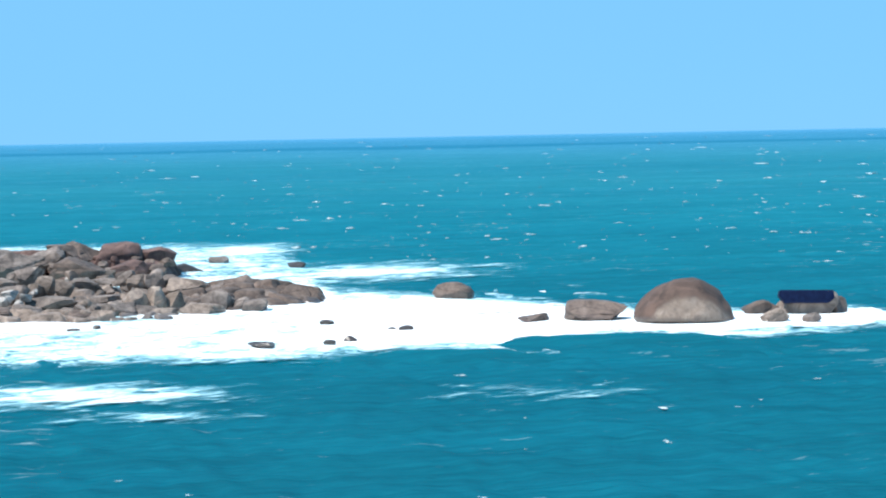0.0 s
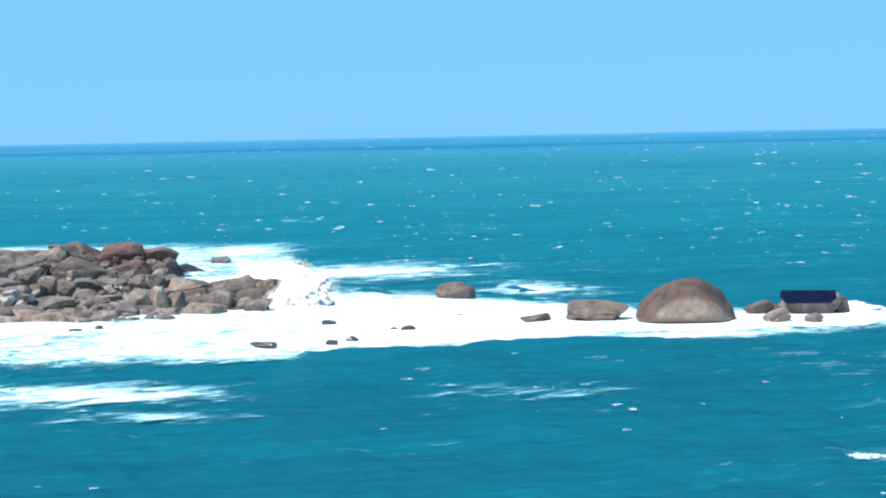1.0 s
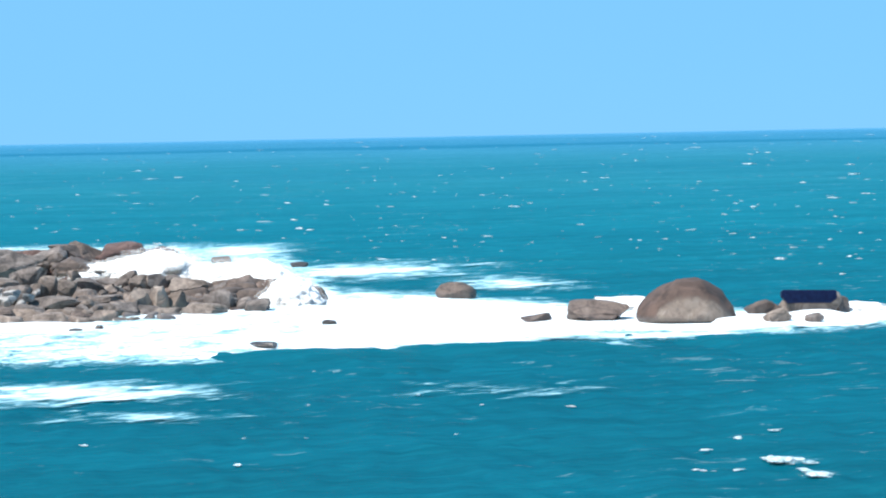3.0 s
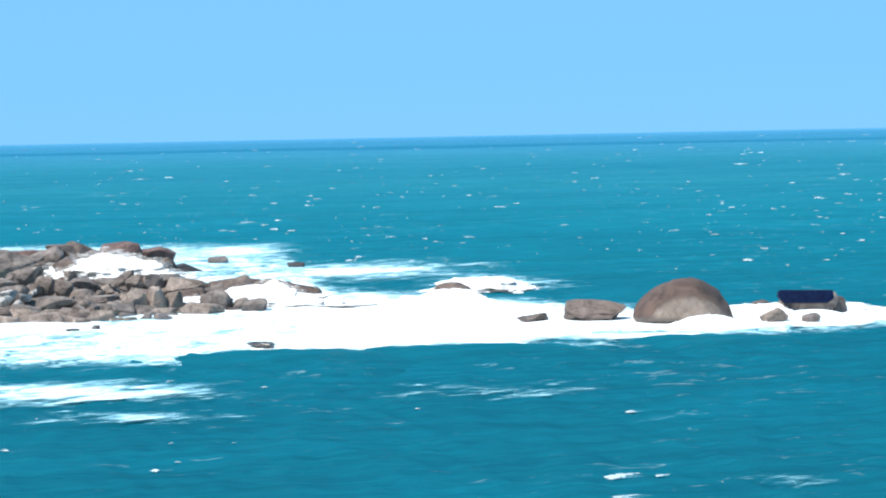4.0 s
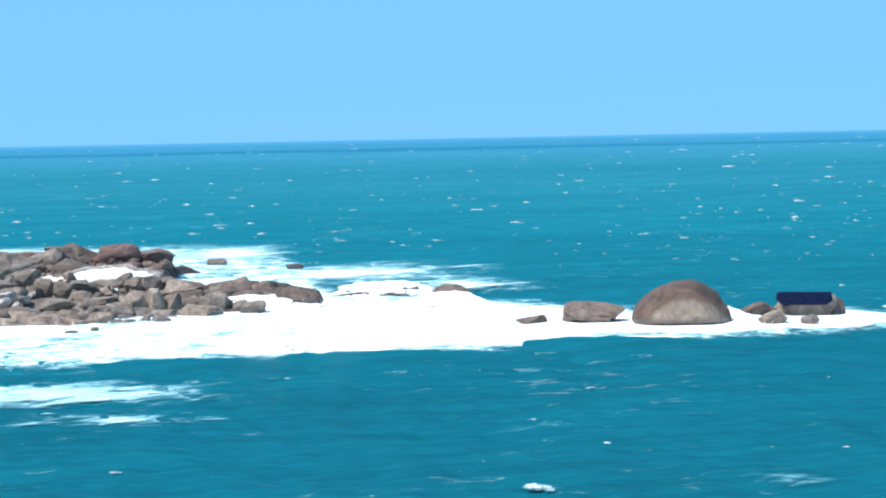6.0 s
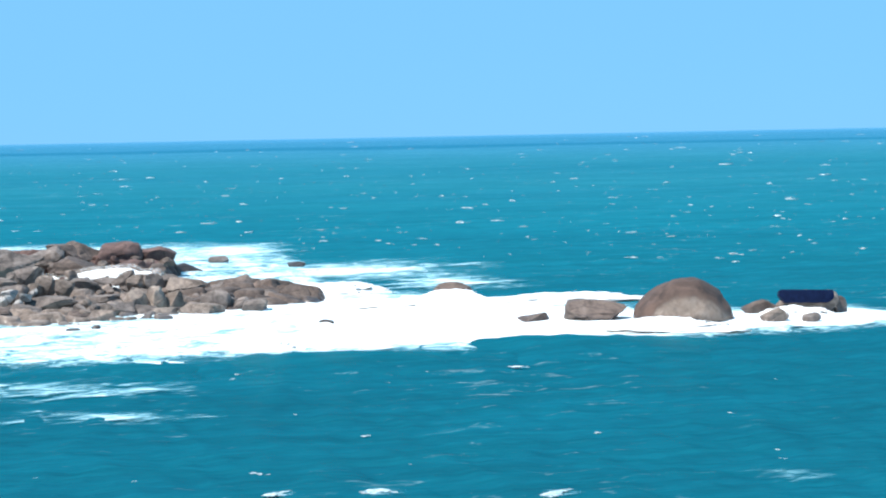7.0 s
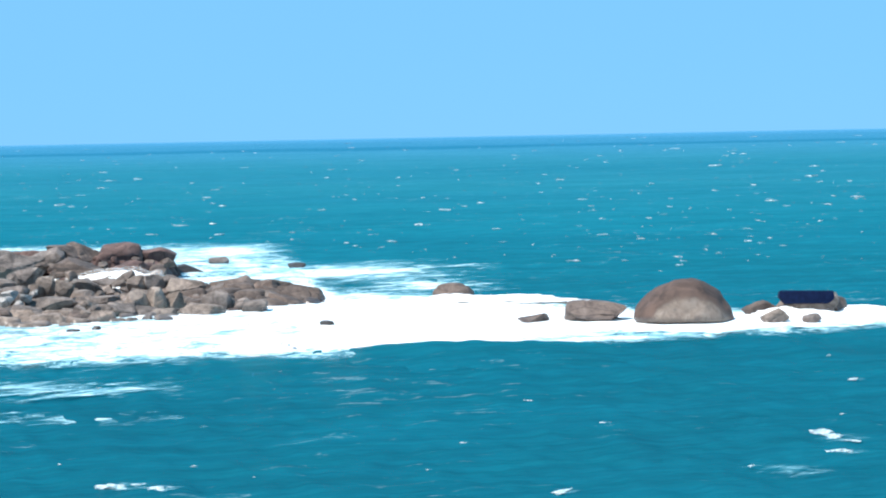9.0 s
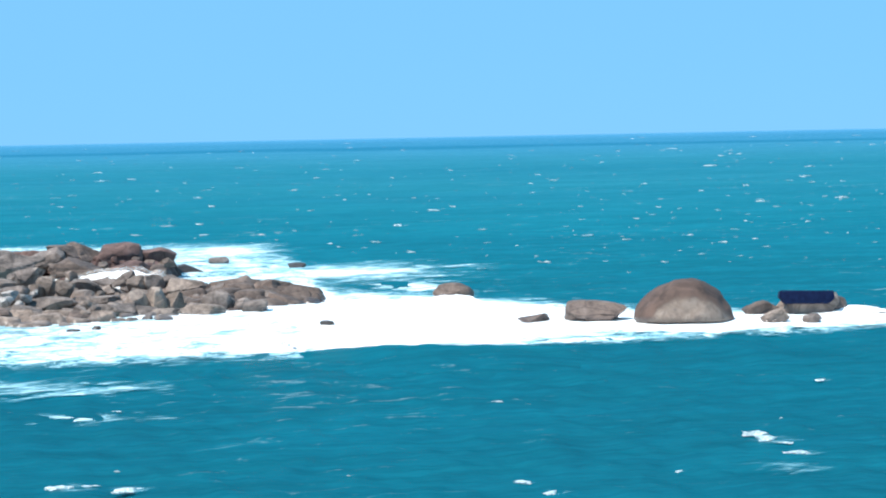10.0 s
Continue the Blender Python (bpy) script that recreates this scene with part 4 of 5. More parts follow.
boulder(-10.28, 144.01, -0.28, 0.30, 0.30, 0.23, 615, ROCK_BROWN, "small brown granite stone wedged between larger boulders", 23, 71, 4, 10, group="small stones of the heap")
boulder(-15.51, 148.00, 0.55, 0.62, 0.62, 0.34, 616, ROCK_BROWN, "small brown granite stone wedged between larger boulders", 3, 18, 4, 10, group="small stones of the heap")
boulder(-10.75, 145.56, -0.12, 0.61, 0.61, 0.46, 617, ROCK_GREY, "small weathered grey granite stone wedged between larger boulders", 2, 34, 4, 10, group="small stones of the heap")
boulder(-14.59, 144.55, -0.13, 0.47, 0.47, 0.29, 618, ROCK_BROWN, "small brown granite stone wedged between larger boulders", -15, 17, 4, 10, group="small stones of the heap")
boulder(-13.81, 145.42, 0.08, 0.38, 0.38, 0.20, 619, ROCK_GREY, "small weathered grey granite stone wedged between larger boulders", 10, 3, 4, 10, group="small stones of the heap")
boulder(-15.51, 149.55, 0.96, 0.33, 0.33, 0.21, 620, ROCK_BROWN, "small brown granite stone wedged between larger boulders", 14, 2, 4, 10, group="small stones of the heap")
boulder(-14.13, 147.06, 0.38, 0.41, 0.41, 0.25, 621, ROCK_BROWN, "small brown granite stone wedged between larger boulders", -15, 74, 4, 10, group="small stones of the heap")
boulder(-12.09, 148.81, 0.63, 0.64, 0.64, 0.38, 622, ROCK_GREY, "small weathered grey granite stone wedged between larger boulders", -15, 80, 4, 10, group="small stones of the heap")
boulder(-11.45, 146.94, 0.17, 0.61, 0.61, 0.48, 623, ROCK_BROWN, "small brown granite stone wedged between larger boulders", -4, 40, 4, 10, group="small stones of the heap")
boulder(-30.52, 172.01, 1.92, 0.70, 0.70, 0.39, 700, ROCK_BROWN, "jagged brown granite stone wedged between larger boulders", 24, 85, 4, 10, group="stones of the ridge")
boulder(-23.14, 169.00, 1.14, 0.90, 0.90, 0.64, 701, ROCK_BROWN, "jagged brown granite stone wedged between larger boulders", -17, 53, 4, 10, group="stones of the ridge")
boulder(-27.14, 172.21, 1.94, 0.37, 0.37, 0.31, 702, ROCK_RED, "jagged reddish brown stained granite stone wedged between larger boulders", 5, 90, 4, 10, group="stones of the ridge")
boulder(-24.09, 170.38, 1.58, 0.49, 0.49, 0.29, 703, ROCK_RED, "jagged reddish brown stained granite stone wedged between larger boulders", -6, 71, 4, 10, group="stones of the ridge")
boulder(-28.36, 165.02, 1.09, 0.78, 0.78, 0.49, 704, ROCK_RED, "jagged reddish brown stained granite stone wedged between larger boulders", 17, 7, 4, 10, group="stones of the ridge")
boulder(-27.80, 170.30, 1.61, 0.45, 0.45, 0.35, 705, ROCK_GREY, "jagged weathered grey granite stone wedged between larger boulders", -1, 4, 4, 10, group="stones of the ridge")
boulder(-35.20, 170.34, 1.69, 0.78, 0.78, 0.47, 706, ROCK_RED, "jagged reddish brown stained granite stone wedged between larger boulders", 25, 41, 4, 10, group="stones of the ridge")
boulder(-29.67, 169.62, 1.54, 0.66, 0.66, 0.35, 707, ROCK_RED, "jagged reddish brown stained granite stone wedged between larger boulders", -1, 88, 4, 10, group="stones of the ridge")
boulder(-36.15, 169.21, 1.57, 0.69, 0.69, 0.39, 708, ROCK_GREY, "jagged weathered grey granite stone wedged between larger boulders", -24, 40, 4, 10, group="stones of the ridge")
boulder(-26.60, 167.98, 1.22, 0.64, 0.64, 0.43, 709, ROCK_GREY, "jagged weathered grey granite stone wedged between larger boulders", 3, 74, 4, 10, group="stones of the ridge")
boulder(-22.97, 166.40, 1.04, 0.72, 0.72, 0.50, 710, ROCK_GREY, "jagged weathered grey granite stone wedged between larger boulders", -2, 75, 4, 10, group="stones of the ridge")
boulder(-35.11, 164.92, 1.34, 0.47, 0.47, 0.28, 711, ROCK_BROWN, "jagged brown granite stone wedged between larger boulders", -20, 45, 4, 10, group="stones of the ridge")
boulder(-26.76, 163.13, 0.94, 0.85, 0.85, 0.55, 712, ROCK_BROWN, "jagged brown granite stone wedged between larger boulders", -8, 30, 4, 10, group="stones of the ridge")
boulder(-34.47, 165.23, 1.15, 0.72, 0.72, 0.60, 713, ROCK_BROWN, "jagged brown granite stone wedged between larger boulders", 19, 77, 4, 10, group="stones of the ridge")
boulder(-28.20, 172.20, 1.82, 0.66, 0.66, 0.54, 714, ROCK_RED, "jagged reddish brown stained granite stone wedged between larger boulders", -4, 69, 4, 10, group="stones of the ridge")
boulder(-28.93, 161.09, 0.96, 0.70, 0.70, 0.44, 715, ROCK_RED, "jagged reddish brown stained granite stone wedged between larger boulders", 18, 78, 4, 10, group="stones of the ridge")
boulder(-32.12, 171.06, 1.62, 0.84, 0.84, 0.68, 716, ROCK_BROWN, "jagged brown granite stone wedged between larger boulders", -10, 12, 4, 10, group="stones of the ridge")
boulder(-33.69, 171.24, 1.87, 0.52, 0.52, 0.37, 717, ROCK_RED, "jagged reddish brown stained granite stone wedged between larger boulders", -21, 80, 4, 10, group="stones of the ridge")
boulder(-31.06, 172.43, 1.92, 0.74, 0.74, 0.52, 718, ROCK_GREY, "jagged weathered grey granite stone wedged between larger boulders", 1, 29, 4, 10, group="stones of the ridge")
boulder(-30.30, 169.04, 1.35, 0.86, 0.86, 0.52, 719, ROCK_BROWN, "jagged brown granite stone wedged between larger boulders", -20, 77, 4, 10, group="stones of the ridge")
boulder(-24.06, 171.00, 1.66, 0.60, 0.60, 0.33, 720, ROCK_BROWN, "jagged brown granite stone wedged between larger boulders", 11, 71, 4, 10, group="stones of the ridge")
boulder(-28.34, 172.45, 1.98, 0.48, 0.48, 0.34, 721, ROCK_BROWN, "jagged brown granite stone wedged between larger boulders", 21, 9, 4, 10, group="stones of the ridge")
boulder(-35.49, 169.47, 1.42, 0.83, 0.83, 0.69, 722, ROCK_BROWN, "jagged brown granite stone wedged between larger boulders", -13, 59, 4, 10, group="stones of the ridge")
boulder(-26.10, 161.91, 0.99, 0.47, 0.47, 0.35, 723, ROCK_GREY, "jagged weathered grey granite stone wedged between larger boulders", -19, 0, 4, 10, group="stones of the ridge")
boulder(-34.24, 172.72, 2.20, 0.43, 0.43, 0.24, 724, ROCK_BROWN, "jagged brown granite stone wedged between larger boulders", 11, 56, 4, 10, group="stones of the ridge")
boulder(-25.20, 164.03, 0.92, 0.78, 0.78, 0.59, 725, ROCK_BROWN, "jagged brown granite stone wedged between larger boulders", -2, 13, 4, 10, group="stones of the ridge")
boulder(-25.32, 172.33, 1.92, 0.55, 0.55, 0.31, 726, ROCK_BROWN, "jagged brown granite stone wedged between larger boulders", -10, 51, 4, 10, group="stones of the ridge")
boulder(-23.15, 169.66, 1.44, 0.37, 0.37, 0.31, 727, ROCK_BROWN, "jagged brown granite stone wedged between larger boulders", -17, 87, 4, 10, group="stones of the ridge")
boulder(-36.51, 170.50, 1.77, 0.56, 0.56, 0.42, 728, ROCK_GREY, "jagged weathered grey granite stone wedged between larger boulders", 23, 37, 4, 10, group="stones of the ridge")
boulder(-35.02, 164.16, 1.06, 0.89, 0.89, 0.68, 729, ROCK_RED, "jagged reddish brown stained granite stone wedged between larger boulders", -4, 48, 4, 10, group="stones of the ridge")
boulder(-32.93, 162.31, 1.03, 0.69, 0.69, 0.53, 730, ROCK_BROWN, "jagged brown granite stone wedged between larger boulders", 11, 14, 4, 10, group="stones of the ridge")
boulder(-32.46, 170.93, 1.67, 0.84, 0.84, 0.57, 731, ROCK_BROWN, "jagged brown granite stone wedged between larger boulders", -11, 53, 4, 10, group="stones of the ridge")
boulder(-22.77, 171.59, 1.67, 0.77, 0.77, 0.43, 732, ROCK_BROWN, "jagged brown granite stone wedged between larger boulders", 10, 61, 4, 10, group="stones of the ridge")
boulder(-30.80, 172.49, 1.83, 0.85, 0.85, 0.68, 733, ROCK_RED, "jagged reddish brown stained granite stone wedged between larger boulders", -20, 57, 4, 10, group="stones of the ridge")
# bleached and small stones on the seaward face of the heap
for i, (x, y, z, r) in enumerate(((-29.3, 140.5, 1.55, 0.5), (-28.2, 140.0, 1.4, 0.42), (-29.5, 139.5, 1.2, 0.5), (-28.5, 139.5, 1.0, 0.4), (-27.8, 141.0, 1.6, 0.36), (-30.2, 140.2, 1.3, 0.5))):
    boulder(x, y, z, r * 1.2, r, r * 0.8, 840 + i, ROCK_PALE, "bleached pale granite stone on the face of the heap", 12 - 5 * i, 30 * i, 3.2, 9, group="small stones of the heap")
for i, (x, y, z, r) in enumerate(((-23.6, 134.5, 0.95, 0.4), (-23.1, 134.0, 0.7, 0.42), (-22.6, 134.5, 0.9, 0.38), (-23.5, 136.0, 1.1, 0.45), (-22.2, 134.0, 0.55, 0.4), (-20.1, 133.2, 0.2, 0.5), (-19.2, 134.0, 0.2, 0.45))):
    boulder(x, y, z, r * 1.1, r, r * 0.9, 860 + i, ROCK_TAN if i % 2 else ROCK_GREY, "small rounded granite stone at the foot of the heap", 8 - 4 * i, 25 * i, 2.6, 7, group="small stones of the heap")


def dome():
    bm = stone_bmesh((3.2, 3.0, 2.95), 12, 2.1, 0, 0.05, 5, 9.0)
    for v in bm.verts:  # a blunt peak, and a straighter slope to the left of it
        c = v.co
        for n, d in ((Vector((-0.62, -0.1, 0.78)), 2.62), (Vector((0.55, -0.3, 0.78)), 2.86), (Vector((-0.1, -0.8, 0.6)), 2.72)):
            c -= n * max(0.0, c.dot(n) - d) * 0.5
        low = min(1.0, max(0.0, 0.8 - c.z) / 0.7)  # washed out at the foot
        c.x, c.y = c.x * (1.0 - 0.10 * low * low), c.y * (1.0 - 0.42 * low * low)
        c.z += 0.16 * math.exp(-((c.x - 0.1) / 0.7) ** 2) * max(0.0, c.z) / 3.0
    ob = new("boulder", mesh_of("boulder", bm, ROCK_DOME))
    ob.matrix_world = pose(14.58, 126.7, -0.15, 0, 2, 0)
    return tagged(ob, "huge smooth domed granite boulder, brown crown, pale flank, ringed by surf", "boulder", "rocks in the surf")


dome()


def prism(width_top, width_low, height, depth, rnd):
    """A six-cornered slab, wider in the middle than at its foot, edges rounded."""
    bm = bmesh.new()
    w, v = width_top / 2, width_low / 2
    outline = [(-v, -height / 2), (v, -height / 2), (w * 1.0, -height * 0.12), (w * 0.95, height / 2), (-w * 0.97, height / 2), (-w * 1.0, height * 0.05)]
    front = [bm.verts.new((x + rnd.uniform(-0.04, 0.04), -depth / 2 - 0.25 * z, z)) for x, z in outline]
    rear = [bm.verts.new((x * 0.94, depth / 2, z)) for x, z in outline]
    bm.faces.new(front), bm.faces.new(list(reversed(rear)))
    for i in range(6):
        j = (i + 1) % 6
        bm.faces.new((front[j], front[i], rear[i], rear[j]))
    bmesh.ops.bevel(bm, geom=list(bm.edges), offset=0.09, segments=3, profile=0.6, affect="EDGES")
    bmesh.ops.recalc_face_normals(bm, faces=bm.faces)
    return bm


def capped_rock():
    """The seaward rock: a broad brown base with a dark navy slab on its crown."""
    base = new("capped_rock")
    base.matrix_world = pose(22.57, 129.88 + 1.6, 0.0)
    tagged(base, "brown granite rock with a dark navy slab face, awash in surf", "rock", "rocks in the surf")
    body = part("body", stone_bmesh((2.55, 1.9, 1.72), 41, 4.6, 4, 0.06), ROCK_TAN, base, "brown granite base")
    body.matrix_basis = pose(0.0, -0.25, -0.1)
    shoulder = part("shoulder", stone_bmesh((0.9, 0.8, 0.8), 44, 3.0, 9, 0.06), ROCK_BROWN, base)
    shoulder.matrix_basis = pose(-2.3, -0.7, 0.1, 0, 16, 0)
    knob = part("knob", stone_bmesh((0.7, 0.7, 0.95), 47, 3.0, 9, 0.06), ROCK_BROWN, base)
    knob.matrix_basis = pose(2.2, -0.8, 0.2, 0, -14, 0)
    slab = part("slab", prism(3.55, 2.7, 0.80, 1.2, random.Random(2)), NAVY, base, "dark navy slab with bevelled corners")
    slab.matrix_basis = pose(0.05, -1.45, 1.22, -8, 1.2, 0)
    return base


capped_rock()


# ---- spray, wash and whitecaps: rigid pieces that rise, run and sink ----
def mound_bmesh(half, seed, spike=0.5, flare=0.0, detail=5):
    """One ragged heap of foam: a dome torn into billows by noise at four scales."""
    rnd = random.Random(seed)
    off = Vector((rnd.uniform(-50, 50), rnd.uniform(-50, 50), rnd.uniform(-50, 50)))
    bm = bmesh.new()
    bmesh.ops.create_icosphere(bm, subdivisions=detail, radius=1.0)
    hx, hy, hz = half
    for v in bm.verts:
        c = v.co.copy()
        r = 0.62 + spike * (0.75 * noise.noise(c * 1.6 + off) + 0.5 * abs(noise.noise(c * 3.6 + off)) + 0.3 * noise.noise(c * 8.0 + off) + 0.2 * noise.noise(c * 17.0 + off))
        if c.z > 0:
            r += 0.25 * c.z
        skirt = 1.0 + flare * (1.0 - max(0.0, c.z)) ** 2
        v.co = Vector((c.x * r * hx * 1.35 * skirt, c.y * r * hy * 1.35 * skirt, c.z * r * hz * 1.15))
    return bm


def droplets_bmesh(half, count, seed):
    rnd = random.Random(seed)
    hx, hy, hz = half
    bm = bmesh.new()
    for _ in range(count):
        a, tilt, r = rnd.uniform(0, 6.283), rnd.random() ** 0.7 * 1.57, 0.88 + 0.5 * rnd.random() ** 2
        p = Vector((math.cos(a) * math.cos(tilt) * r * hx, math.sin(a) * math.cos(tilt) * r * hy, math.sin(tilt) * r * hz))
        size = rnd.uniform(0.012, 0.045) * (1.5 - r + 0.3)
        made = bmesh.ops.create_icosphere(bm, subdivisions=1, radius=1.0)["verts"]
        for v in made:
            v.co = p + Vector((v.co.x * size * 1.5, v.co.y * size, v.co.z * size))
    return bm


def burst(name, half, count, seed, label, spike=0.5):
    base = new(name)
    tagged(base, label, "spray" if name == "spray_burst" else "foam", "running white water at the reef")
    part("foam_body", mound_bmesh(half, seed, spike * 0.62, 0.4 if name == "spray_burst" else 0.7), SPRAY, base)
    if name == "spray_burst":
        part("mist", mound_bmesh((half[0] * 1.1, half[1] * 1.15, half[2] * 1.14), seed, spike * 0.8, 0.4), MIST, base, "thin white mist")
    tagged(part("droplets", droplets_bmesh(half, count, seed + 1), SPRAY, base, "loose white droplets"), kind="stuff")
    return base


SPRAY_LABEL = "white burst of sea spray thrown up against the boulders"
WASH_LABEL = "low tumbling heap of white wash running through the surf"
wall = burst("spray_burst", (3.3, 1.8, 2.2), 420, 21, SPRAY_LABEL, 0.55)
follow = burst("spray_burst", (3.5, 1.8, 1.9), 300, 22, SPRAY_LABEL, 0.38)
corner = burst("spray_burst", (1.9, 1.5, 2.0), 200, 23, SPRAY_LABEL, 0.32)
ridge_wash = burst("spray_burst", (4.3, 1.5, 1.15), 260, 24, SPRAY_LABEL, 0.6)
trickle = burst("wash_heap", (4.2, 1.2, 1.15), 200, 25, WASH_LABEL, 0.7)
heaps = [burst("wash_heap", size, 50, 30 + i, WASH_LABEL, 0.55) for i, size in
         enumerate(((2.6, 1.6, 0.7), (3.4, 1.5, 0.6), (2.2, 1.2, 0.75), (3.0, 1.6, 0.6), (1.6, 1.0, 0.5), (3.6, 1.6, 0.55), (2.0, 1.2, 0.55), (2.4, 1.3, 0.45), (1.8, 1.0, 0.6), (3.0, 2.0, 0.8), (3.6, 2.4, 0.42)))]
swash = [burst("wash_heap", size, 8, 50 + i, WASH_LABEL, 0.2) for i, size in
         enumerate(((1.6, 1.1, 0.95), (1.3, 1.1, 0.95), (0.9, 0.9, 0.75), (1.6, 1.1, 1.0), (4.8, 1.0, 0.6), (2.2, 1.0, 1.0), (1.4, 0.8, 0.65), (1.9, 0.9, 0.75), (2.3, 1.0, 0.62)))]
splash = burst("spray_burst", (0.75, 0.7, 1.0), 60, 71, "small burst of spray thrown up beside the dome", 0.6)

raft_a = foam_patch(0, 0, 11.5, 6.5, LACE, "streaked raft of white foam drifting on the teal water", 61, thick=0.78)
raft_c = foam_patch(0, 0, 10.5, 5.5, LACE, "fading raft of thin streaked foam on the teal water", 61, thick=0.5)
raft_b = foam_patch(0, 0, 5.5, 2.6, LACE, "thin raft of lacy foam drifting on the water", 63, thick=0.6)
lace_a = foam_patch(0, 0, 6.5, 4.0, LACE, "faint lace of fading foam on the water", 65, thick=0.36)
lace_b = foam_patch(0, 0, 14.0, 18.0, LACE, "turquoise water laced with broken foam behind the surf", 67, thick=0.8)
lace_c = foam_patch(0, 0, 7.0, 12.0, LACE, "turquoise water laced with broken foam behind the surf", 69, thick=0.85)
lace_f = foam_patch(0, 0, 8.0, 22.0, LACE, "lacy crests of foam behind the ridge", 75, thick=0.9)
lace_d = foam_patch(0, 0, 2.6, 1.8, LACE, "faint lace of fading foam on the water", 71, thick=0.4)
lace_e = foam_patch(0, 0, 5.0, 4.0, LACE, "broken foam trailing off the end of the reef", 73, thick=0.9)


tongues = [surf_tongue(91, 8.0, 4.0), surf_tongue(94, 9.0, 3.5), surf_tongue(97, 7.0, 5.0)]


def swell(half_x, height, seed):
    """A running hump of green water, long towards the shore and steep towards the surf, with the sea's own chop on it."""
    X, Y = np.meshgrid(np.linspace(-2.4 * half_x, 2.4 * half_x, 120), np.linspace(-22.0, 6.5, 110))
    reach = np.where(Y > 0.0, 2.8, 7.0)
    Z = height * np.exp(-((X + 0.22 * Y) / half_x) ** 2 - (Y / reach) ** 2)
    chop = wave_height(X + seed * 7.0, Y + 100.0, np.full_like(X, 0.3))
    rim = np.clip(np.sqrt(((X + 0.22 * Y) / half_x) ** 2 + (Y / reach) ** 2) - 1.25, 0.0, 1.0)
    ob = new("swell", grid_mesh("swell", X, Y, Z + chop * 0.8 - 0.1 - 0.5 * rim, WATER))
    return tagged(ob, "smooth teal swell running along the edge of the surf", "wave", "swells along the surf")


swells = [swell(5.6, 0.46, 81), swell(6.0, 0.44, 82), swell(5.6, 0.42, 83)]


def whitecap_meshes(material):
    """Nine torn crests: a broken line of lumps of foam, thick where the wave topples, thin along its tail."""
    made = []
    for i in range(9):
        rnd = random.Random(900 + i)
        bend, slant = rnd.uniform(-0.3, 0.6), rnd.uniform(-1.6, 1.2)
        bm = bmesh.new()
        top = rnd.uniform(-0.6, 0.4)
        for j in range(rnd.randint(4, 9)):
            x = rnd.uniform(-1.0, 1.0)
            fat = math.exp(-((x - top) / 0.5) ** 2)
            wide, deep, tall = rnd.uniform(0.16, 0.42) + 0.25 * fat, (0.12 + 0.5 * fat) * rnd.uniform(0.5, 1.2), 0.05 + 0.24 * fat
            off = Vector((rnd.uniform(-30, 30), rnd.uniform(-30, 30), 0))
            y = slant * x + bend * x * x + rnd.uniform(-0.3, 0.3)
            for v in bmesh.ops.create_icosphere(bm, subdivisions=3, radius=1.0)["verts"]:
                c = v.co
                c *= max(0.2, 0.75 + 0.9 * noise.noise(c * 1.6 + off) + 0.5 * noise.noise(c * 4.0 + off))
                v.co = Vector((x + c.x * wide, y + c.y * deep, c.z * tall))
        made.append(mesh_of("whitecap", bm, material))
    return made


CAPS, CAPS_FRESH = whitecap_meshes(CREST), whitecap_meshes(CREST_FRESH)


def trail_mesh():
    """The thin lace that a breaking crest leaves round itself."""
    X, Y = np.meshgrid(np.linspace(-1.7, 2.1, 50), np.linspace(-1.6, 1.6, 40))
    r = np.sqrt(((X - 0.2) / 1.9) ** 2 + (Y / 1.5) ** 2)
    return grid_mesh("trail", X, Y, 0.02 * lumps(X, Y, 0.8, 5), LACE, np.clip((1.0 - r) * 0.6 - 0.1, -1.0, 0.28))


TRAIL = trail_mesh()


def whitecap(mesh_no, size, tall, trailing=False, fresh=False):
    ob = new("whitecap", (CAPS_FRESH if fresh else CAPS)[mesh_no % 9])
    ob.scale = (size, size, tall)
    if trailing:
        trail = new("trail", TRAIL)
        trail.parent = ob
        trail.matrix_basis = pose(0.0, 0.0, 0.1)
        tagged(trail, "thin lace of foam round the crest")
    return tagged(ob, "small breaking whitecap of white foam on a wave crest", "whitecap", "whitecaps on the open sea")


def far_whitecaps():
    """The far whitecaps, too many to count, that run with the sea."""
    rnd = random.Random(77)
    bm = bmesh.new()
    for i in range(620):
        d = 1.0 / rnd.uniform(1 / 3000.0, 1 / 190.0)
        x, w = rnd.uniform(-0.24, 0.26) * d + 15.0, d * rnd.uniform(0.0002, 0.0007) * (0.6 + rnd.random() ** 4 * 2.2)
        off, slope = Vector((i * 3.7, i * 1.3, 0.0)), rnd.uniform(-4.0, 4.0)
        for v in bmesh.ops.create_icosphere(bm, subdivisions=2, radius=1.0)["verts"]:
            v.co *= 0.75 + 1.2 * noise.noise(v.co * 1.7 + off)
            v.co = Vector((v.co.x * w * 2.2 + x, v.co.y * w * 2.6 + v.co.x * w * slope + d, v.co.z * w * 0.28 + 0.06))
    ob = new("far_whitecaps", mesh_of("far_whitecaps", bm, CREST))
    return tagged(ob, "scattered white flecks of far breaking waves", "whitecaps", kind="stuff")


far_caps = far_whitecaps()


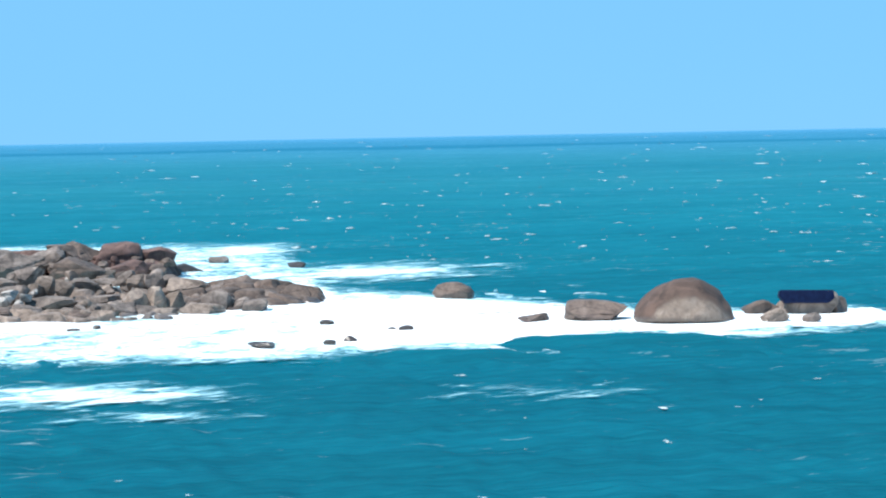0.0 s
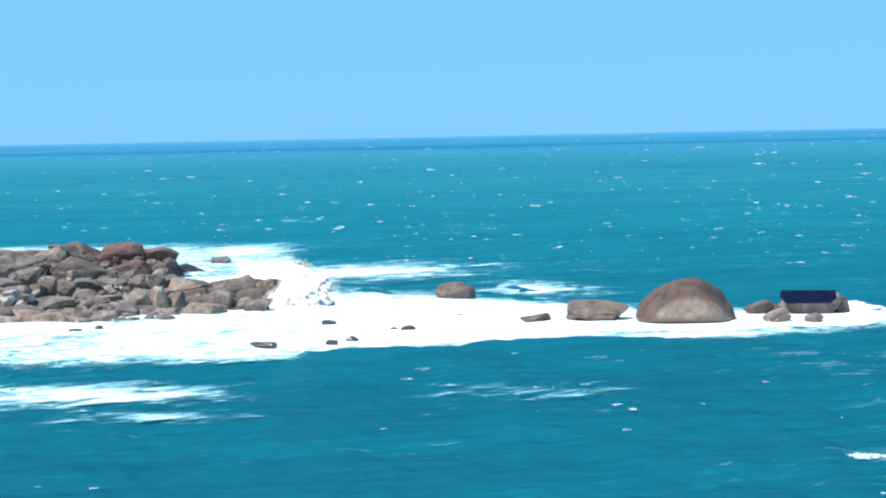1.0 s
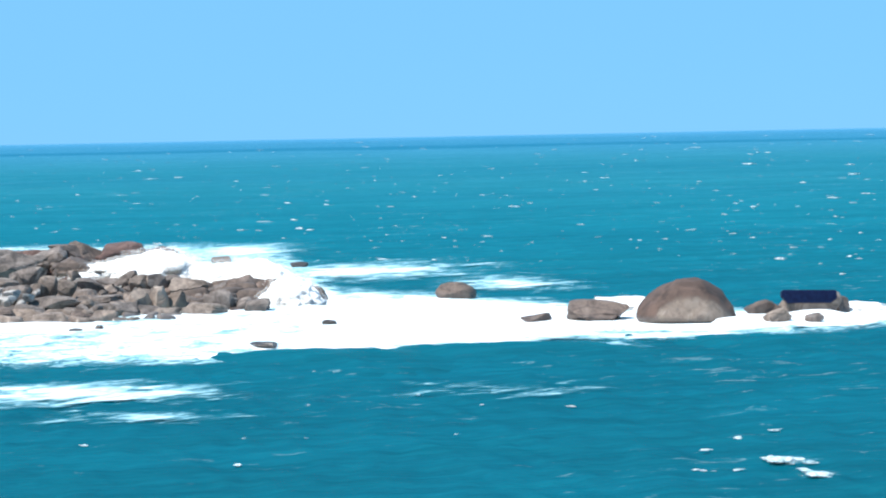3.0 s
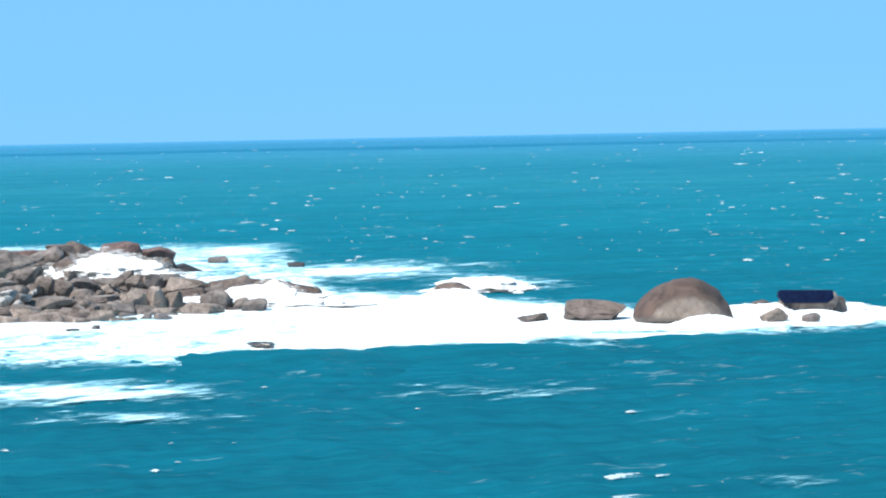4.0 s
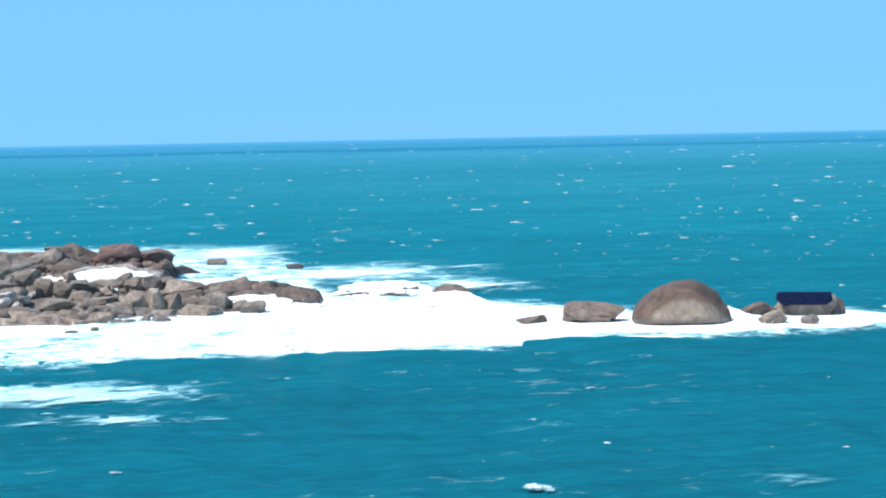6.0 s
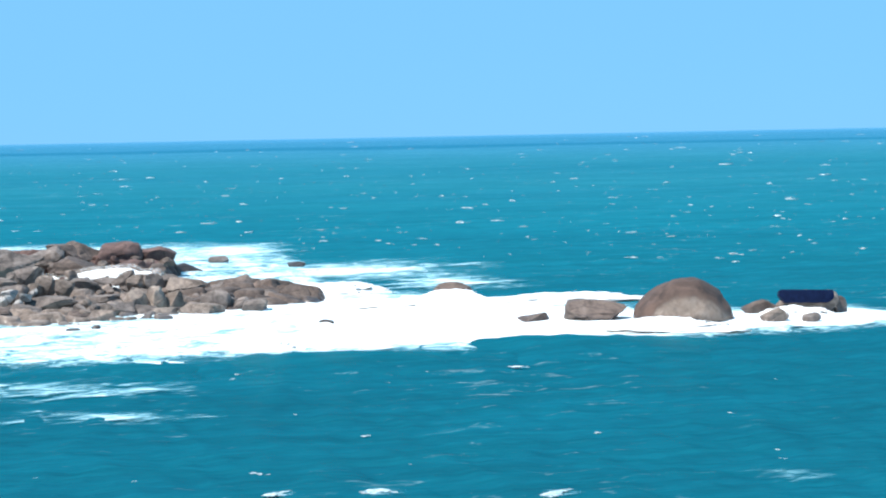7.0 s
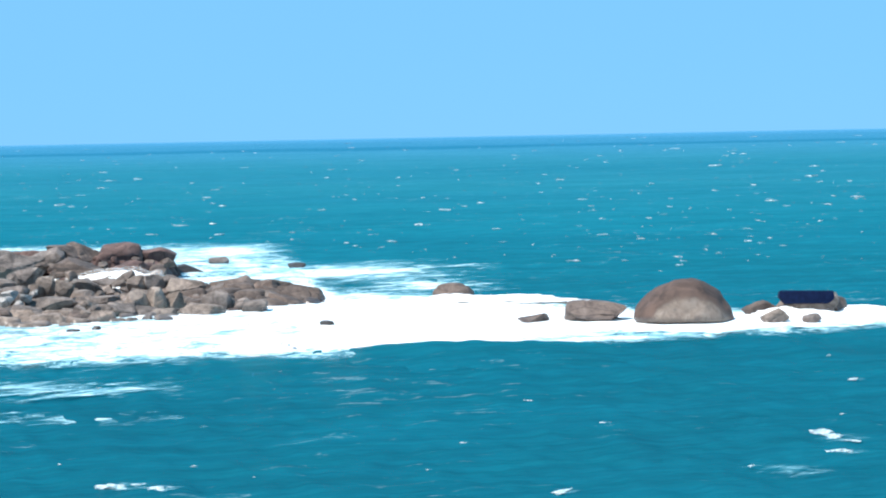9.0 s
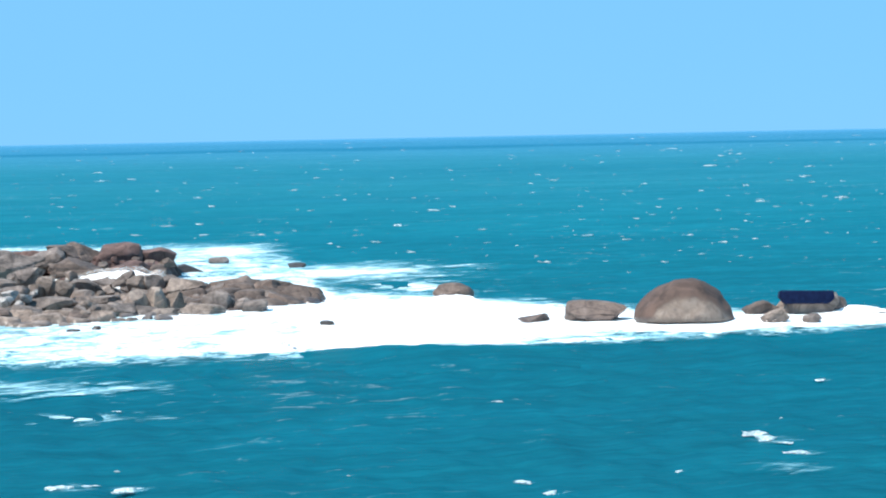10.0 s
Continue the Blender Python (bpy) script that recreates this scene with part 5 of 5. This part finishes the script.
def rise(ob, born, gone, at_birth, speed, up=0.1, down=-0.9, turn=0.0, grow=0.45, sink=0.7):
    """Keys a piece that comes up out of the water, runs with the waves and sinks away."""
    def spot(t, z):
        return pose(at_birth[0] + speed[0] * (t - born), at_birth[1] + speed[1] * (t - born), z, 0, 0, turn)
    marks = [(born - grow, down), (born, up), (gone, up), (gone + sink, down)]
    def level(t):
        return float(np.interp(t, [m[0] for m in marks], [m[1] for m in marks]))
    times = sorted({0.0, 10.0, *(round(m[0], 2) for m in marks if 0.0 < m[0] < 10.0)})
    walk(ob, [(t, spot(t, level(t))) for t in times])


def run(ob, rows, turn=0.0):
    """Keys a piece through (seconds, x, y, z); it waits at its first place and rests at its last."""
    walk(ob, [(t, pose(x, y, z, 0, 0, turn)) for t, x, y, z in rows])


def motions():
    far_x, far_y = DRIFT[0] * 10.0, DRIFT[1] * 10.0
    walk(water, [(0.0, pose(0, 0, 0)), (10.0, pose(far_x, far_y, 0))])
    walk(far_caps, [(0.0, pose(0, 0, 0)), (10.0, pose(far_x * 0.6, far_y, 0))])
    # the burst that runs up the channel between heap and ridge
    run(wall, [(0.0, -10.43, 156.00, -0.80 - 3.2), (0.6, -10.63, 156.00, -0.37 - 2.2), (1.1, -13.6, 157.00, 0.3), (1.7, -17.6, 158.00, 0.7),
               (2.5, -20.31, 160.00, 0.75), (3.3, -23.70, 163.00, 0.55), (4.0, -26.52, 164.00, 0.73 - 0.4), (5.0, -28.31, 164.00, 0.50 - 1.6), (10.0, -28.35, 164.00, -1.11 - 2.5)])
    run(follow, [(0.0, -9.83, 160.00, -1.36 - 2.6), (0.9, -10.48, 160.00, -0.91 - 1.8), (1.4, -13.9, 160.00, 0.7), (2.6, -14.6, 160.00, 0.6), (3.5, -16.97, 162.00, 0.07 - 0.6), (4.3, -17.86, 162.00, -0.27 - 2.4), (10.0, -17.88, 162.00, -1.15 - 3.0)])
    run(corner, [(0.0, -8.08, 144.00, -0.63 - 2.4), (0.5, -8.27, 144.00, -0.47 - 2.0), (1.1, -10.3, 143.00, 0.3), (2.6, -10.5, 143.00, 0.25), (3.9, -11.52, 143.00, -0.16), (5.2, -11.71, 143.00, -0.24 - 0.3), (6.4, -12.32, 143.00, -1.04 - 1.6), (10.0, -13.49, 143.00, -1.22 - 2.4)])
    run(ridge_wash, [(0.0, -18.85, 163.00, -0.33 - 1.6), (1.2, -19.30, 163.00, -0.32 - 1.4), (2.3, -22.81, 163.00, 0.99), (3.8, -25.68, 163.00, 1.23), (4.8, -26.79, 163.00, 1.16 - 0.2), (6.3, -26.57, 163.00, 1.02 - 0.55), (10.0, -25.91, 163.00, 0.97 - 0.75)])
    run(trickle, [(0.0, -10.31, 142.30, -0.44 - 1.9), (2.8, -11.08, 142.30, -0.42 - 1.6), (4.0, -12.79, 142.00, 0.07 + 0.25), (5.6, -12.98, 142.00, -0.01 + 0.15), (7.0, -13.03, 142.30, -0.77 - 1.2), (10.0, -13.05, 142.30, -1.55 - 2.0)])
    # wash that runs through the surf from the seaward end
    starts = ((19.18, 129.69), (13.0, 121.8), (12.86, 137.43), (4.11, 133.05), (26.54, 132.95), (-1.00, 140.67),
              (26.21, 132.19), (26.39, 131.31), (21.90, 129.08), (3.17, 156.30), (8.47, 145.48))
    for ob, (x, y), born, gone, vx in zip(heaps, starts, (4.0, 6.6, 2.0, -0.2, 0.3, 4.6, 2.6, 8.2, 6.6, 3.9, 7.0), (6.0, 7.6, 3.5, 2.4, 1.6, 7.0, 4.4, 11.0, 9.0, 6.8, 9.4),
                                        (-1.5, -0.9, -1.2, -1.5, -1.2, -1.4, -0.8, -0.6, -0.3, -3.6, -2.4)):
        rise(ob, born, gone, (x, y), (vx, -0.15), 0.1, -1.2, 0.0, 0.8, 0.9)
    # wash that lifts over the low stones and the feet of the large ones
    for ob, x, y, levels in ((swash[0], -5.9, 116.4, ((0.0, -0.9), (2.1, -0.9), (2.7, -0.05), (10.0, -0.05))),
                             (swash[1], -2.7, 122.6, ((0.0, -0.9), (1.2, -0.9), (1.8, -0.05), (10.0, -0.05))),
                             (swash[2], -7.2, 127.2, ((0.0, -0.9), (3.0, -0.9), (3.9, 0.0), (6.0, 0.0), (6.9, -0.3), (10.0, -0.45))),
                             (swash[3], -10.1, 115.2, ((0.0, -0.9), (3.9, -0.9), (4.6, -0.05), (10.0, -0.05))),
                             (swash[4], -25.5, 127.8, ((0.0, 0.15), (5.5, 0.1), (8.5, -0.6), (10.0, -0.7))),
                             (swash[5], 0.5, 145.6, ((0.0, -1.2), (3.0, -1.2), (4.0, 0.0), (6.5, -0.05), (8.0, -0.1), (9.2, -0.35), (10.0, -0.4))),
                             (swash[6], 16.9, 122.3, ((0.0, -0.9), (0.6, -0.9), (1.3, 0.1), (3.0, 0.1), (4.0, -0.9), (10.0, -0.9))),
                             (swash[7], 15.6, 122.4, ((0.0, -1.0), (3.1, -1.0), (3.8, 0.1), (5.2, 0.1), (6.2, -1.0), (10.0, -1.0))),
                             (swash[8], 22.2, 126.2, ((0.0, -0.9), (0.8, -0.9), (1.5, 0.1), (4.0, 0.1), (5.0, -0.7), (7.4, -0.7), (8.2, 0.1), (9.2, 0.1), (10.0, -0.4))),
                             (splash, 18.2, 128.4, ((0.0, -2.2), (4.2, -2.2), (4.9, 0.5), (5.2, 0.3), (5.9, -2.2), (10.0, -2.2)))):
        run(ob, [(t, x, y, z) for t, z in levels])
    # rafts of foam
    run(raft_a, [(0.0, -17.03, 96.26, 0.1), (5.0, -18.07, 97.68, 0.1), (6.0, -18.4, 98.0, 0.06), (7.0, -18.7, 98.3, -0.3), (10.0, -19.5, 99.4, -0.4)])
    run(raft_c, [(0.0, -17.6, 96.8, -0.4), (4.6, -18.0, 97.6, -0.3), (5.6, -18.2, 97.9, 0.1), (10.0, -19.8, 99.4, 0.1)])
    run(raft_b, [(0.0, -12.72, 88.34, 0.13), (5.0, -13.87, 88.51, 0.1), (10.0, -16.6, 89.29, 0.0)])
    run(lace_a, [(0.0, 3.89, 94.42, 0.16), (2.5, 2.37, 95.29, 0.17), (5.0, 1.60, 95.83, -0.02), (10.0, 0.29, 96.04, -0.2)])
    run(lace_b, [(0.0, -6.52, 178.05, 0.17), (5.0, -8.05, 179.95, 0.16), (10.0, -8.97, 178.76, 0.17)])
    run(lace_c, [(0.0, 7.37, 155.20, -0.05), (4.0, 4.20, 163.07, 0.17), (7.0, 0.66, 164.04, 0.17), (10.0, -2.00, 162.93, 0.0)])
    run(lace_f, [(0.0, -20.48, 213.03, 0.14), (5.0, -21.17, 211.28, 0.2), (10.0, -22.28, 213.64, 0.14)])
    run(lace_d, [(0.0, 12.34, 69.68, -0.3), (3.4, 11.98, 69.27, -0.1), (4.2, 11.52, 69.32, 0.16), (10.0, 11.85, 71.87, 0.16)])
    run(lace_e, [(0.0, 25.93, 128.18, 0.16), (5.0, 25.39, 126.36, 0.13), (10.0, 25.35, 124.49, 0.16)])
    run(tongues[0], [(0.0, 5.6, 114.2, 0.11), (3.0, 3.4, 114.2, 0.09), (5.5, 1.6, 114.2, -0.05), (7.0, 0.6, 114.2, -0.3), (10.0, -2.7, 114.2, -0.4)])
    run(tongues[1], [(0.0, 15.1, 119.4, 0.1), (5.0, 10.6, 119.2, 0.12), (10.0, 7.0, 118.6, 0.05)])
    run(tongues[2], [(0.0, -11.13, 113.0, 0.12), (5.0, -14.32, 112.2, 0.06), (8.0, -16.2, 109.1, -0.1), (10.0, -17.37, 108.46, -0.25)])
    # swells
    run(swells[0], [(0.0, 0.38, 111.85, -0.1), (1.0, -2.22, 112.34, 0.05), (2.6, -6.02, 111.89, 0.08), (4.4, -9.11, 111.61, 0.08), (5.6, -12.30, 110.25, 0.05), (7.5, -16.76, 108.36, -0.4), (10.0, -21.13, 106.54, -1.1)])
    run(swells[1], [(0.0, 9.6, 117.0, 0.1), (1.0, 7.0, 115.6, 0.08), (4.5, 0.38, 112.9, 0.05), (7.0, -5.69, 111.27, -0.03), (10.0, -12.70, 109.6, -0.3)])
    run(swells[2], [(0.0, 24.48, 116.34, -0.1), (4.0, 15.12, 117.0, -0.05), (7.0, 6.92, 116.6, 0.1), (10.0, -0.84, 112.6, 0.15)])
    # the whitecaps nearest to the shore
    nearest = ((0.6, 3.0, 15.8, 74.34, 0.9, -1.6), (1.0, 2.2, 14.58, 66.61, 0.5, -1.6), (1.6, 3.2, 14.71, 71.22, 0.7, -1.6), (1.9, 3.1, 12.67, 79.81, 0.3, -1.4),
               (1.7, 3.0, 14.7, 81.59, 0.3, -1.4), (1.8, 3.2, 11.19, 76.87, 0.28, -1.4), (1.9, 3.2, 10.43, 72.11, 0.25, -1.4), (1.6, 3.4, 7.33, 89.73, 0.3, -1.4),
               (0.9, 1.9, 7.46, 89.79, 0.3, -1.4), (1.1, 2.1, 9.93, 80.72, 0.22, -1.4), (-0.4, 1.0, 9.82, 88.43, 0.25, -1.4), (-1.0, 0.8, 14.28, 88.18, 0.45, -1.5),
               (3.6, 5.0, 6.7, 71.36, 0.55, -1.6), (3.9, 5.0, 6.01, 67.2, 0.4, -1.6), (3.8, 5.2, 8.09, 87.53, 0.35, -1.4), (4.3, 5.6, 2.41, 73.01, 0.4, -1.5),
               (4.6, 5.3, 5.04, 70.68, 0.4, -1.6), (4.4, 5.4, 6.63, 68.64, 0.35, -1.6), (5.2, 6.4, 4.37, 69.81, 0.6, -1.6), (5.0, 6.2, 5.17, 86.31, 0.22, -1.4),
               (5.0, 6.2, 7.54, 79.57, 0.22, -1.4), (6.4, 8.6, 3.56, 68.22, 0.6, 0.1), (6.3, 7.8, -4.77, 69.07, 0.5, -1.2), (6.4, 8.3, -2.11, 69.12, 0.7, -0.3),
               (6.4, 7.6, -5.74, 73.1, 0.25, -1.4), (6.4, 7.7, -3.84, 70.86, 0.3, -1.4), (6.9, 8.1, -3.07, 81.8, 0.22, -1.4), (6.9, 8.4, 3.75, 104.82, 0.45, -1.4),
               (7.6, 8.8, -8.63, 73.26, 0.4, -1.4), (7.5, 8.7, -6.81, 68.82, 0.7, -1.4), (8.7, 10.5, 3.92, 68.62, 0.4, -0.3), (8.8, 10.6, -10.85, 71.27, 0.75, -1.7),
               (8.9, 10.6, -9.89, 70.62, 0.65, -1.0), (8.8, 10.6, 15.36, 79.29, 0.95, -2.6), (8.9, 10.6, 14.69, 75.84, 0.6, -1.6), (8.6, 10.6, 19.8, 97.43, 0.4, -1.6),
               (9.3, 10.8, 3.61, 70.6, 0.35, -1.5), (8.8, 10.6, 4.0, 91.89, 0.22, -1.4))
    for i, (born, gone, x, y, size, speed) in enumerate(nearest):
        ob = whitecap(i * 4 + 1, size, size * 0.4, size > 0.3, True)
        rise(ob, born, gone, (x, y), (speed, -0.15), 0.04, -0.7, 25.0 * math.sin(i * 2.4), 0.4, 0.5)
    # the open sea
    rnd = random.Random(4)
    for i in range(280):
        born = rnd.uniform(-3.0, 9.8)
        gone = born + rnd.uniform(1.2, 3.6)
        d = 1.0 / rnd.uniform(1 / 900.0, 1 / 135.0) if rnd.random() < 0.7 else rnd.uniform(68.0, 112.0)
        x = rnd.uniform(-0.21, 0.24) * d
        if -0.23 < x / d < 0.22 and 108 < d < 175:
            d = rnd.uniform(180.0, 420.0)
            x = rnd.uniform(-0.21, 0.24) * d
        size = (0.16 + 0.0019 * d) * (0.3 + 0.8 * rnd.random() ** 2) * (0.6 if d < 120 else 1.0)
        ob = whitecap(i, size * 1.15, size * rnd.uniform(0.5, 0.8), d < 118.0)
        rise(ob, born, gone, (x, d), (-2.7, -0.9), 0.05, -0.5 - size, rnd.uniform(-35, 35))


motions()
